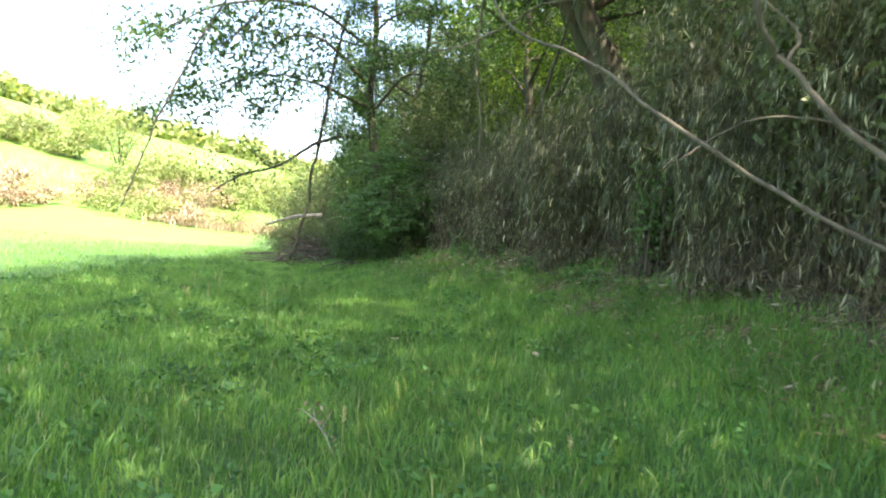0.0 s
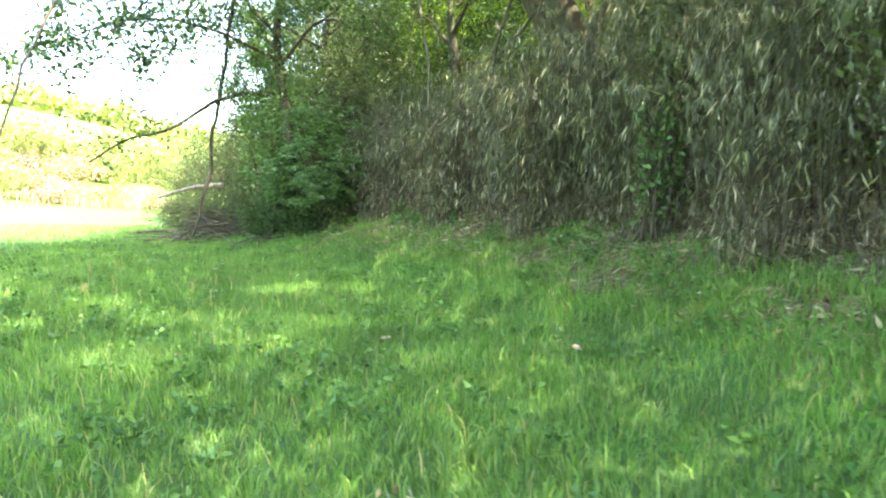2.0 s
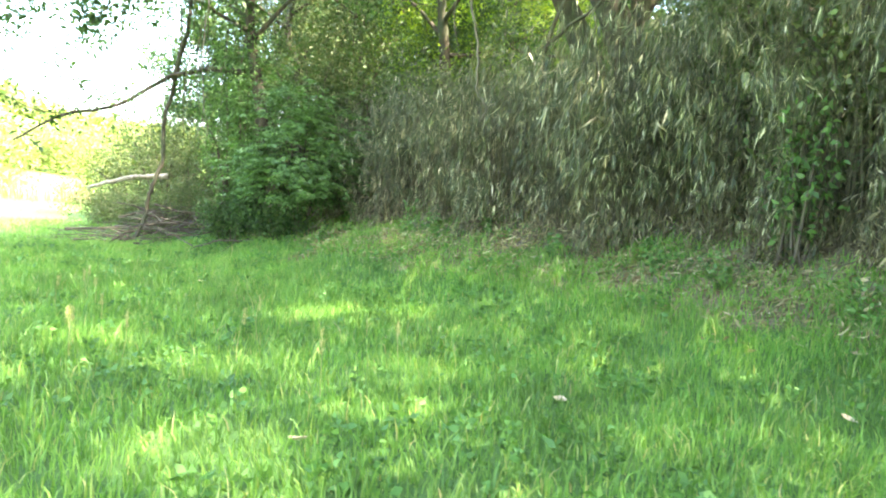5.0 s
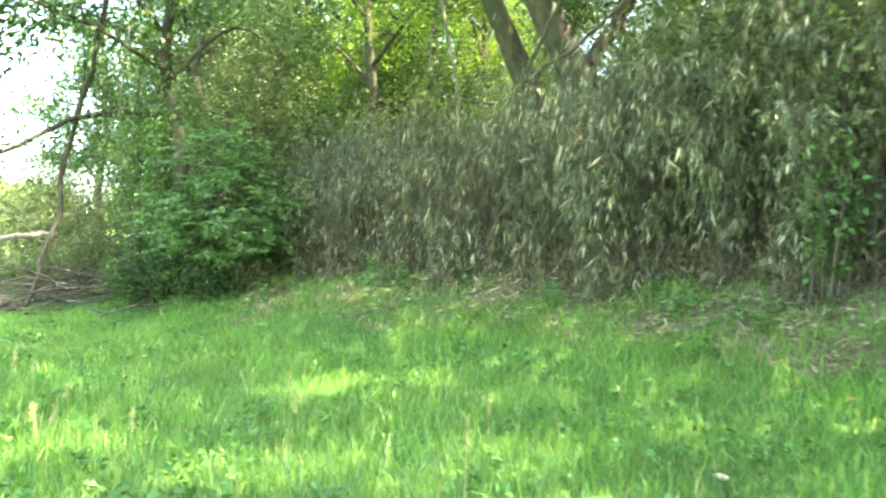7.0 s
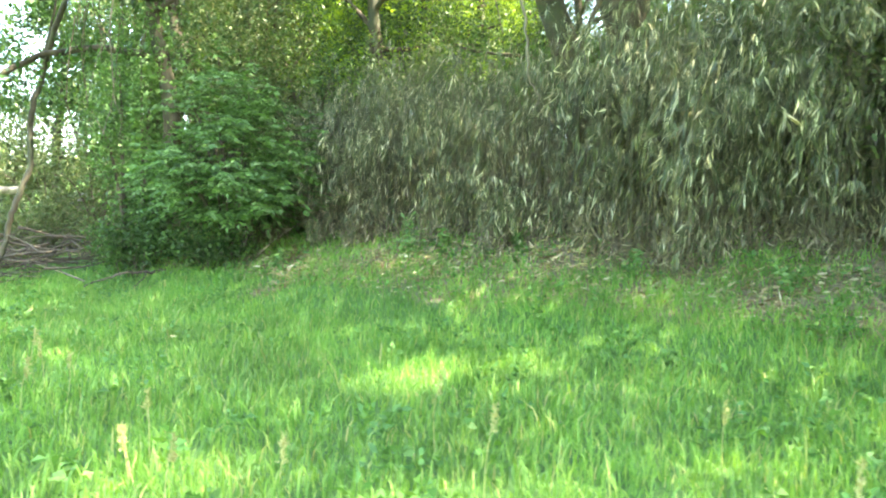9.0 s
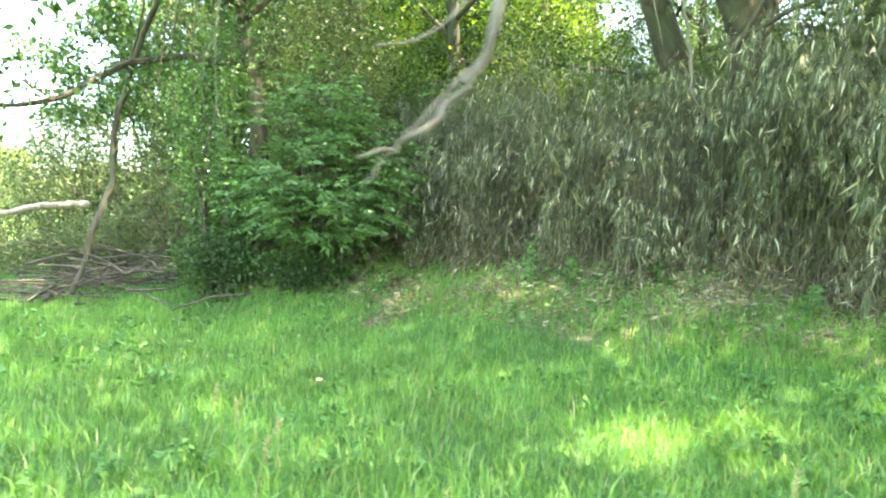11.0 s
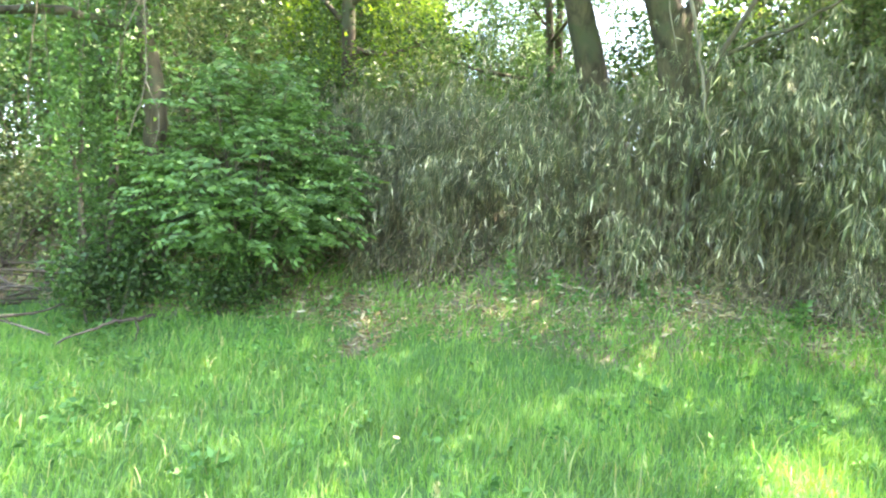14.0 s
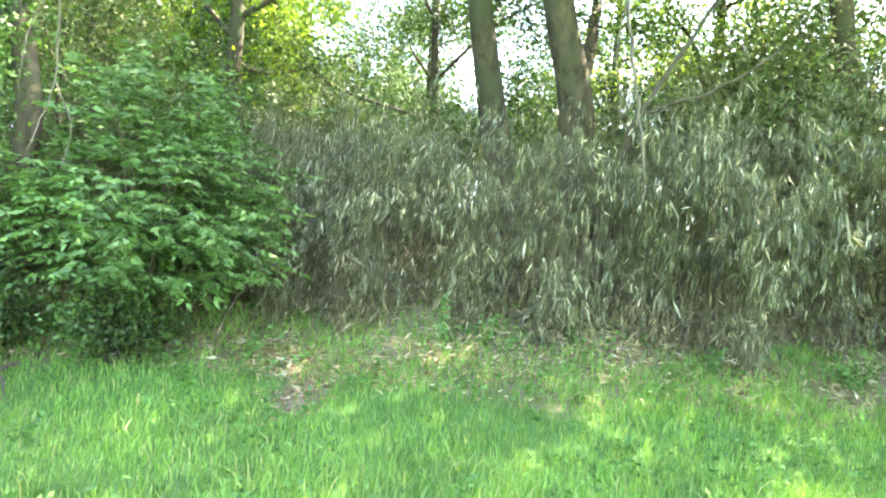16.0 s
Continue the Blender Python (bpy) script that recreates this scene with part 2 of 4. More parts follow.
def build_ground():
    xs = np.concatenate([-30 - np.geomspace(0.5, 900, 34)[::-1], np.arange(-30, -8, 0.6), np.arange(-8, 8, 0.16), np.arange(8, 24, 0.7), 24 + np.geomspace(0.5, 900, 26)])
    ys = np.concatenate([-14 - np.geomspace(0.5, 900, 26)[::-1], np.arange(-14, 0, 0.6), np.arange(0, 28, 0.16), np.arange(28, 60, 0.8), 60 + np.geomspace(0.6, 900, 34)])
    gx, gy = np.meshgrid(xs, ys)
    v = np.stack([gx, gy, height(gx, gy)], -1).reshape(-1, 3)
    nx, ny = len(xs), len(ys)
    i = (np.arange(ny - 1)[:, None] * nx + np.arange(nx - 1)[None]).reshape(-1)
    f = np.stack([i, i + 1, i + nx + 1, i + nx], 1)
    me = np_mesh("ground", v, f, GROUND, True)
    d = into_bank(v[:, 0], v[:, 1])
    r = np.hypot(v[:, 0], v[:, 1])
    col = np.zeros((len(v), 4), np.float32)
    col[:, 0] = np.clip((d - 0.2) / 1.6, 0, 1) * 0.75 * (r < 60)
    col[:, 0] = np.maximum(col[:, 0], bareness(v[:, 0], v[:, 1]) * 0.75)
    col[:, 1] = np.clip((r - 30) / 16, 0, 1)
    col[:, 3] = 1
    attr = me.attributes.new("zone", "FLOAT_COLOR", "POINT")
    attr.data.foreach_set("color", col.ravel())
    tagged(new("ground", me), "grassy meadow rising into a leaf-littered earth bank", "ground", kind="structure")


build_ground()


def on_ground(x, y, up=0.0):
    return (x, y, float(height(x, y)) + up)


# ---- meadow grass ----
def blades(x, y, tall, lean=0.45, wide=0.0095):
    """Grass blades of three triangles, bent over."""
    n = len(x)
    z = height(x, y)
    a = rng.uniform(0, 2 * np.pi, n)
    side = np.stack([np.cos(a), np.sin(a), np.zeros(n)], 1)
    b = rng.uniform(0, 2 * np.pi, n)
    bend = np.stack([np.cos(b), np.sin(b), np.zeros(n)], 1) * (tall * np.abs(rng.normal(lean, lean * 0.6, n)))[:, None]
    root = np.stack([x, y, z - 0.01], 1)
    up = np.array((0, 0, 1.0))
    w = (wide * rng.uniform(0.6, 1.4, n))[:, None]
    mid = root + up * (tall * 0.58)[:, None] + bend * 0.32
    tip = root + up * (tall * rng.uniform(0.8, 1.0, n))[:, None] + bend
    v = np.stack([root - side * w * 0.5, root + side * w * 0.5, mid - side * w * 0.45, mid + side * w * 0.45, tip], 1).reshape(-1, 3)
    k = (np.arange(n) * 5)[:, None, None]
    f = (k + np.array([[0, 1, 3], [0, 3, 2], [2, 3, 4]])[None]).reshape(-1, 3)
    return v, f


def meadow():
    pieces = []
    left, south = 48000, 20000
    fields = [(rng.uniform(-8.5, 4.0, 240000), rng.uniform(2.5, 23.0, 240000)),
              (-8.5 - rng.exponential(7.0, left), rng.uniform(-6, 32, left)),
              (rng.uniform(-8.5, 3.0, south), 2.5 - rng.exponential(3.0, south)),
              (rng.uniform(-8.5, -1.0, 15000), rng.uniform(23.0, 31.0, 15000))]
    bank_y = rng.uniform(3.0, 15.0, 20000)
    fields.append((np.interp(bank_y, EDGE_Y, EDGE_X) + rng.uniform(0.7, 2.9, 20000), bank_y))
    for x, y in fields:
        n = len(x)
        d = into_bank(x, y)
        cover = np.clip(1.4 - (d - 1.1) / 2.0, 0.5, 1) * np.where((bumps(x * 0.8 + 5, y * 0.8) > 0.16 + 0.5 * np.clip(1.5 - d, 0, 1)) & (d > 1.2), 0.4, 1.0)
        keep = (rng.uniform(size=n) < cover * (1 - 0.75 * bareness(x, y))) & (d < 3.3)
        x, y = x[keep], y[keep]
        tuft = 0.5 + 0.5 * bumps(x * 1.3, y * 1.3 + 4)
        tall = rng.gamma(4, 0.021, len(x)) * (0.6 + 0.9 * tuft) + 0.035
        pieces.append(blades(x, y, np.minimum(tall, 0.42)))
    v, f = join(pieces)
    tagged(new("meadow_grass", np_mesh("meadow_grass", v, f, GRASS)), "lush ankle-high green meadow grass with mixed blades", "grass", kind="stuff")


def weeds():
    """Low broad-leaved plants among the grass: clover, dock and seedlings."""
    n = 1800
    x, y = rng.uniform(-9, 3.2, n), rng.uniform(3, 22, n)
    keep = (into_bank(x, y) < 2.6) & (bumps(x * 0.9, y * 0.9) > -0.05)
    x, y = x[keep], y[keep]
    k = 9
    cx, cy = np.repeat(x, k), np.repeat(y, k)
    a = rng.uniform(0, 2 * np.pi, len(cx))
    c = np.stack([cx + 0.03 * np.cos(a), cy + 0.03 * np.sin(a), height(cx, cy) + rng.uniform(0.03, 0.17, len(cx))], 1)
    d = np.stack([np.cos(a), np.sin(a), rng.uniform(-0.2, 0.7, len(cx))], 1)
    v, f = leaves(c, d, rng.uniform(0.04, 0.10, len(cx)), rng.uniform(0.025, 0.055, len(cx)), 0.2, 0.5)
    tagged(new("meadow_weeds", np_mesh("meadow_weeds", v, f, WEED)), "low broad-leaved weeds scattered through the meadow grass", "weeds", kind="stuff")


meadow()
weeds()


# ---- bamboo grass thicket on the bank ----
def thicket():
    root = base("bamboo_thicket", on_ground(3.5, 12), "dense olive dwarf bamboo thicket with drooping half-dry leaves", "bamboo", kind="stuff")
    n = 8800
    y = rng.uniform(-5, 25, n)
    d = 2.45 + rng.gamma(1.25, 1.45, n) + 0.35 * np.sin(y * 1.9) * np.cos(y * 0.7) + 0.28 * np.sin(y * 5.3 + 1) + rng.normal(0, 0.15, n)
    keep = d < 6.3
    y, d = y[keep], d[keep]
    x = np.interp(y, EDGE_Y, EDGE_X) + d / 0.93
    keep = np.hypot(x + 1.2, y - 20.6) > 0.45
    x, y, d = x[keep], y[keep], d[keep]
    n = len(x)
    z = height(x, y)
    clump = bumps(x * 0.7 + 3, y * 0.7)
    tall = (rng.normal(2.0, 0.36, n) + 0.7 * clump) * np.interp(y, (-5, 6, 9, 13.6, 15.4, 18, 22, 26), (2.0, 1.95, 1.8, 1.75, 1.35, 1.2, 1.05, 0.8)) * np.interp(d, (1.9, 2.9, 6), (0.7, 1.0, 0.95))
    a = rng.normal(0, 0.8, n)
    lean = np.abs(rng.normal(0.24, 0.16, n)) + 0.28 * np.exp(-((y - 13.4) / 1.6) ** 2) + 0.16 * clump
    out = np.stack([-np.cos(a), -0.35 + np.sin(a), np.zeros(n)], 1) * (np.minimum(tall, 2.8) * lean)[:, None]
    foot = np.stack([x, y, z - 0.03], 1)
    s = np.linspace(0, 1, 5)
    line = foot[:, None] + out[:, None] * (s ** 2.2)[None, :, None]
    line[:, :, 2] += tall[:, None] * (s - 0.12 * s ** 3)[None]
    rad = 0.0045 * np.array([1, 0.9, 0.75, 0.5, 0.2])
    tri = np.arange(3) * 2 * np.pi / 3
    ring = np.stack([np.cos(tri), np.sin(tri), np.zeros(3)], 1)
    v = line[:, :, None] + rad[None, :, None, None] * ring[None, None]
    quad = np.array([[i * 3 + j, i * 3 + (j + 1) % 3, i * 3 + 3 + (j + 1) % 3, i * 3 + 3 + j] for i in range(4) for j in range(3)])
    front = np.zeros(n, bool)
    order = np.argsort(d + 10 * ((y < 9) | (y > 20)))
    front[order[:260]] = True
    k = (np.arange((~front).sum()) * 15)[:, None, None]
    part("culms", np_mesh("culms", v[~front].reshape(-1, 3), (k + quad[None]).reshape(-1, 4), CULM, True), root, "thin brown bamboo culms")
    for i in np.nonzero(front)[0]:
        part("culm", np_mesh("culm", v[i].reshape(-1, 3), quad, CULM, True), root)
    fans, per = 16, 7
    which = np.repeat(np.arange(n), fans)
    s = np.clip(rng.beta(1.25, 1.1, len(which)), 0.03, 1)
    node = foot[which] + out[which] * (s ** 2.2)[:, None]
    node[:, 2] += tall[which] * (s - 0.12 * s ** 3)
    node += rng.normal(0, 0.09, node.shape)
    gap = np.sin(node[:, 1] * 3.1 + 1.7 * np.sin(node[:, 2] * 2.3)) * np.sin(node[:, 2] * 3.6 + 1.3 * np.sin(node[:, 1] * 1.9)) + 0.6 * np.sin(node[:, 1] * 7.3 + node[:, 0] * 3) * np.sin(node[:, 2] * 6.1 + node[:, 0] * 2)
    node = node[rng.uniform(size=len(node)) < np.clip(0.5 + 0.95 * gap, 0.06, 1)]
    hang = rng.normal(0, 0.35, node.shape)
    hang[:, 0] -= 0.25
    hang[:, 2] -= np.abs(rng.normal(1.65, 0.6, len(node)))
    big = (rng.gamma(6, 0.0185, len(node)) + 0.045) * np.interp(node[:, 1], (4, 8, 11, 14, 17), (0.78, 0.85, 1.0, 1.0, 0.8))
    pick = np.repeat(np.arange(len(node)), per)
    at = node[pick] + rng.normal(0, 0.018, (len(pick), 3))
    at[:, 2] = np.maximum(at[:, 2], height(at[:, 0], at[:, 1]) + 0.12)
    way = hang[pick] + rng.normal(0, 0.3, at.shape)
    size = big[pick] * rng.uniform(0.7, 1.25, len(pick))
    v, f = leaves(at, way, size, size * rng.uniform(0.06, 0.12, len(at)), 0.12, 0.35)
    part("leaves", np_mesh("leaves", v, f, SASA), root, "olive, pale and dry bamboo leaves")
    m = 24000
    y = rng.uniform(2, 24, m)
    d = 2.35 + 0.35 * np.sin(y * 1.9) * np.cos(y * 0.7) + 0.28 * np.sin(y * 5.3 + 1) + rng.gamma(1.6, 0.35, m)
    x = np.interp(y, EDGE_Y, EDGE_X) + d / 0.93
    up = np.minimum(rng.exponential(0.3, m) + 0.04, 1.1)
    at = np.stack([x - 0.15 * up, y, height(x, y) + up], 1)
    way = rng.normal(0, 0.55, at.shape)
    way[:, 2] -= np.where(up > 0.15, 1.0, 0.0)
    size = rng.uniform(0.08, 0.24, m)
    v, f = leaves(at, way, np.minimum(size, up + 0.12), size * rng.uniform(0.06, 0.14, m), 0.15, 0.4)
    part("dry_leaves", np_mesh("dry_leaves", v, f, THATCH), root, "withered brown leaves hanging about the culms' feet")


thicket()


def litter():
    n = 26000
    y = rng.uniform(1, 25, n)
    d = rng.normal(1.75, 0.75, n)
    keep = (d > 0.9) & (d < 4) & (bumps(d * 2, y * 0.9) + rng.normal(0, 0.35, n) > -0.1)
    y, d = y[keep], d[keep]
    x = np.interp(y, EDGE_Y, EDGE_X) + d / 0.93
    for px, py, wx, wy in BARE:
        x, y = np.append(x, rng.normal(px, wx * 0.7, 150)), np.append(y, rng.normal(py, wy * 0.7, 150))
    c = np.stack([x, y, height(x, y) + rng.uniform(0.005, 0.05, len(x))], 1)
    way = rng.normal(0, 1, c.shape) * (1, 1, 0.25)
    way[:, 2] += -0.42 * np.sign(-way[:, 0]) * 0.5
    size = rng.uniform(0.05, 0.17, len(x))
    v, f = leaves(c, way, size, size * rng.uniform(0.12, 0.3, len(x)), 0.05)
    tagged(new("leaf_litter", np_mesh("leaf_litter", v, f, LITTER)), "tan dry fallen leaves lying on the earth bank", "leaf litter", kind="stuff")


litter()


# ---- trees, shrubs and bushes ----
def crown(centres, spread, count, size, droop=0.2, ratio=0.5):
    """Leaves in loose clumps round the given centres."""
    c = np.asarray(centres, float)
    which = rng.integers(0, len(c), count)
    at = c[which] + rng.normal(0, 1, (count, 3)) * np.asarray(spread)
    way = rng.normal(0, 1, (count, 3))
    way[:, 2] -= droop * 2
    length = size * rng.uniform(0.6, 1.35, count)
    return leaves(at, way, length, length * ratio, 0.15, 0.45)


def tree(name, label, foot, top, radius, reach, leaf_count, leaf_size, material, crown_from=0.4, limbs=8, seed=0, group="trees on the bank", bark=None, clumps=5):
    """A trunk with limbs that fork into twigs, and leaves round the twig ends."""
    own = np.random.default_rng(seed)
    fx, fy = foot
    fz = float(height(fx, fy))
    root = base(name, (fx, fy, fz), label, "tree", group)
    foot_p, top_p = np.array((fx, fy, fz - 0.15)), np.array(top, float)
    wob = own.normal(0, 0.14, (4, 3))
    mids = [foot_p + (top_p - foot_p) * s + w * (1, 1, 0) for s, w in zip((0.25, 0.5, 0.75), wob)]
    line = spline([foot_p, *mids, top_p], 5)
    s = np.linspace(0, 1, len(line))
    rad = radius * (1 - 0.8 * s) + radius * 0.5 * np.exp(-s * 22)
    part("trunk", np_mesh("trunk", *tube(line, rad, 10), bark or BARK, True), root)
    ends = [line[-1]]
    for k in range(limbs):
        at = crown_from + (1 - crown_from) * (k + own.uniform(0, 0.6)) / limbs
        i = min(int(at * (len(line) - 1)), len(line) - 2)
        a = k * 2.4 + own.uniform(-0.4, 0.4)
        far = reach * own.uniform(0.6, 1.1) * (1.15 - 0.6 * at)
        tip = line[i] + np.array((math.cos(a) * far, math.sin(a) * far, far * own.uniform(0.05, 0.6)))
        bow = (line[i] + tip) / 2 + own.normal(0, 0.12 * far, 3) + (0, 0, 0.1 * far)
        arm = spline([line[i], bow, tip], 5)
        pieces = [tube(arm, np.linspace(rad[i] * 0.5, 0.012, len(arm)), 6)]
        for j in range(clumps):
            start = arm[own.integers(3, len(arm))]
            twig = start + own.normal(0, 0.33 * far, 3) * (1, 1, 0.7)
            pieces.append(tube(np.array([start, (start + twig) / 2 + own.normal(0, 0.06, 3), twig]), (0.014, 0.01, 0.004), 4))
            ends += [twig, (start + twig) / 2]
        part("limb", np_mesh("limb", *join(pieces), bark or BARK, True), root)
    v, f = crown(ends, (reach * 0.085, reach * 0.085, reach * 0.065), leaf_count, leaf_size)
    part("crown", np_mesh("crown", v, f, material), root)
    return root


def bush(name, label, foot, size, leaf_count, leaf_size, material, seed=0, group="bushes", stems=7, wood=None):
    """Many stems from one root, with leaf clumps along their upper parts."""
    own = np.random.default_rng(seed)
    fx, fy = foot
    fz = float(height(fx, fy))
    root = base(name, (fx, fy, fz), label, "bush", group)
    ends = []
    for k in range(stems):
        a = k * 2.4 + own.uniform(-0.4, 0.4)
        r = math.sqrt((k + 0.5) / stems)
        tip = np.array((fx + math.cos(a) * size[0] * r, fy + math.sin(a) * size[1] * r, fz + size[2] * (1.05 - 0.55 * r * r) * own.uniform(0.8, 1.05)))
        foot_p = np.array((fx, fy, fz - 0.05)) + own.normal(0, 0.1, 3) * (1, 1, 0)
        line = spline([foot_p, (foot_p * 0.45 + tip * 0.55) + (0, 0, 0.12 * size[2]), tip], 5)
        part("stem", np_mesh("stem", *tube(line, np.linspace(0.012 * size[2], 0.004, len(line)), 5), wood or BRUSHWOOD, True), root)
        ends += list(line[2:]) + [line[6] * 0.5 + line[-1] * 0.5 + own.normal(0, 0.18, 3) * size for _ in range(4)]
    v, f = crown(ends, np.array(size) * 0.13, leaf_count, leaf_size)
    v[:, 2] = np.maximum(v[:, 2], height(v[:, 0], v[:, 1]) + 0.02)
    part("leaves", np_mesh("leaves", v, f, material), root)
    return root


LEAN = "mature tree with dark furrowed leaning trunk behind the bamboo"
BACK = "slim tree farther back in the wood"
tree("tree", LEAN, (5.5, 18.2), (1.9, 18.5, 11.5), 0.36, 4.4, 9000, 0.12, TREE_LEAF, 0.5, 10, 1)
tree("tree", LEAN, (5.3, 16.8), (2.3, 16.7, 11.5), 0.42, 4.6, 9000, 0.12, TREE_LEAF, 0.5, 10, 2)
over_3 = tree("tree", LEAN, (6.6, 12.4), (0.6, 13.4, 14.0), 0.24, 5.6, 10500, 0.12, TREE_LEAF, 0.45, 10, 3)
over_4 = tree("tree", LEAN, (6.8, 8.0), (1.2, 3.8, 14.5), 0.26, 5.6, 10000, 0.12, TREE_LEAF, 0.45, 10, 4)
over_5 = tree("tree", LEAN, (6.6, 2.6), (1.2, -0.6, 14.5), 0.26, 5.6, 10000, 0.12, TREE_LEAF, 0.45, 10, 5)
over_6 = tree("tree", LEAN, (6.4, -2.0), (1.4, -5.5, 14.5), 0.26, 5.6, 9000, 0.12, TREE_LEAF, 0.45, 10, 6)
tree("tree", "slim dark tree trunk rising from the wooded bank", (3.2, 23.4), (2.6, 23.4, 12), 0.21, 3.8, 9000, 0.12, YOUNG_LEAF, 0.3, 11, 7)
for k, (bx, by, tx, ty, rad) in enumerate(((9.4, 27.2, 9.0, 27.6, 0.24), (7.8, 20.8, 7.3, 21.2, 0.15), (12.5, 23.5, 12.2, 23.4, 0.22), (9.5, 14.5, 9.0, 14.6, 0.2), (10.5, 8.0, 10.2, 8.4, 0.2), (13.5, 17.5, 13.2, 17.4, 0.22), (8.0, 31.0, 7.6, 31.0, 0.22), (13.5, 29.5, 13.2, 29.4, 0.22), (6.6, 26.9, 6.5, 27.0, 0.32))):
    tree("tree", BACK, (bx, by), (tx, ty, 13.5), rad, 4.0, 20000, 0.105, TREE_LEAF if k % 3 else YOUNG_LEAF, 0.22, 11, 80 + k)
tree("tree", "leafy tree with vine-hung trunk at the meadow's end", (-2.2, 22.6), (-2.7, 21.6, 11), 0.2, 3.2, 9500, 0.11, TREE_LEAF, 0.45, 10, 13)
tree("tree", "leafy tree standing behind the brush pile", (-0.6, 27.0), (-0.9, 27.0, 11), 0.2, 3.4, 10500, 0.13, TREE_LEAF, 0.22, 11, 14)
tree("tree", "leafy tree standing behind the brush pile", (3.5, 30.0), (3.2, 30.0, 12), 0.22, 3.8, 7000, 0.15, TREE_LEAF, 0.2, 11, 15)
tree("tree", "leafy tree standing behind the brush pile", (-3.4, 31.0), (-3.6, 31.0, 9), 0.16, 3.0, 10000, 0.15, TREE_LEAF, 0.2, 10, 16)

# Gaps in the leaf roof, by the sunlit patches they leave on the grass: (x, y, half width, half length).
GAPS = ((-1.7, 13.4, 0.55, 0.3), (-0.5, 13.3, 0.3, 0.25), (-1.2, 10.5, 0.55, 0.28), (-2.0, 10.0, 0.6, 0.25), (-2.8, 10.9, 0.55, 0.3), (-3.0, 9.0, 0.5, 0.35),
        (-3.9, 12.0, 0.4, 0.25), (-1.5, 9.5, 0.25, 0.2), (-2.6, 8.5, 0.3, 0.25), (-1.2, 15.7, 0.25, 0.15), (-7.4, 14.6, 0.5, 0.2), (-4.6, 10.6, 0.3, 0.2))


def leaf_roof(owners):
    """The joined crowns high over the meadow, thick enough to shade it but for some gaps."""
    own = np.random.default_rng(77)
    n = 44000
    c = np.stack([own.uniform(-5.0, 9.5, n), own.uniform(-12, 17.0, n), own.uniform(9.8, 13.6, n)], 1)
    # Unseen leaves above the wood, added to shade it; the far corner stays open.
    shade_over_wood = np.stack([own.uniform(-3, 16, 8500), own.uniform(15, 26, 8500), own.uniform(12.5, 16, 8500)], 1)
    c = np.concatenate([c, shade_over_wood[(shade_over_wood[:, 0] < 9) | (shade_over_wood[:, 1] < 20)]])
    n = len(c)
    thin = bumps(c[:, 0] * 0.55 + 2, c[:, 1] * 0.55)
    gx, gy = c[:, 0] - SUN_TO.x / SUN_TO.z * c[:, 2], c[:, 1] - SUN_TO.y / SUN_TO.z * c[:, 2]
    keep = own.uniform(size=n) < np.clip(0.92 - 0.35 * thin, 0, 1)
    for px, py, wx, wy in GAPS:
        keep &= ((gx - px) / (wx + 0.18)) ** 2 + ((gy - py) / (wy + 0.18)) ** 2 > 1
    c = c[keep]
    way = own.normal(0, 1, c.shape) * (1, 1, 0.45)
    nearest = np.argmin([np.hypot(c[:, 0] - 2, c[:, 1] - y) for y in (13.0, 5.0, 0.5, -5.5)], axis=0)
    for k, tree_root in enumerate(owners):
        at = c[nearest == k]
        part("upper_crown", np_mesh("upper_crown", *leaves(at, way[nearest == k], own.uniform(0.2, 0.4, len(at)), 0.2, 0.15, 0.45), TREE_LEAF), tree_root)


leaf_roof((over_3, over_4, over_5, over_6))

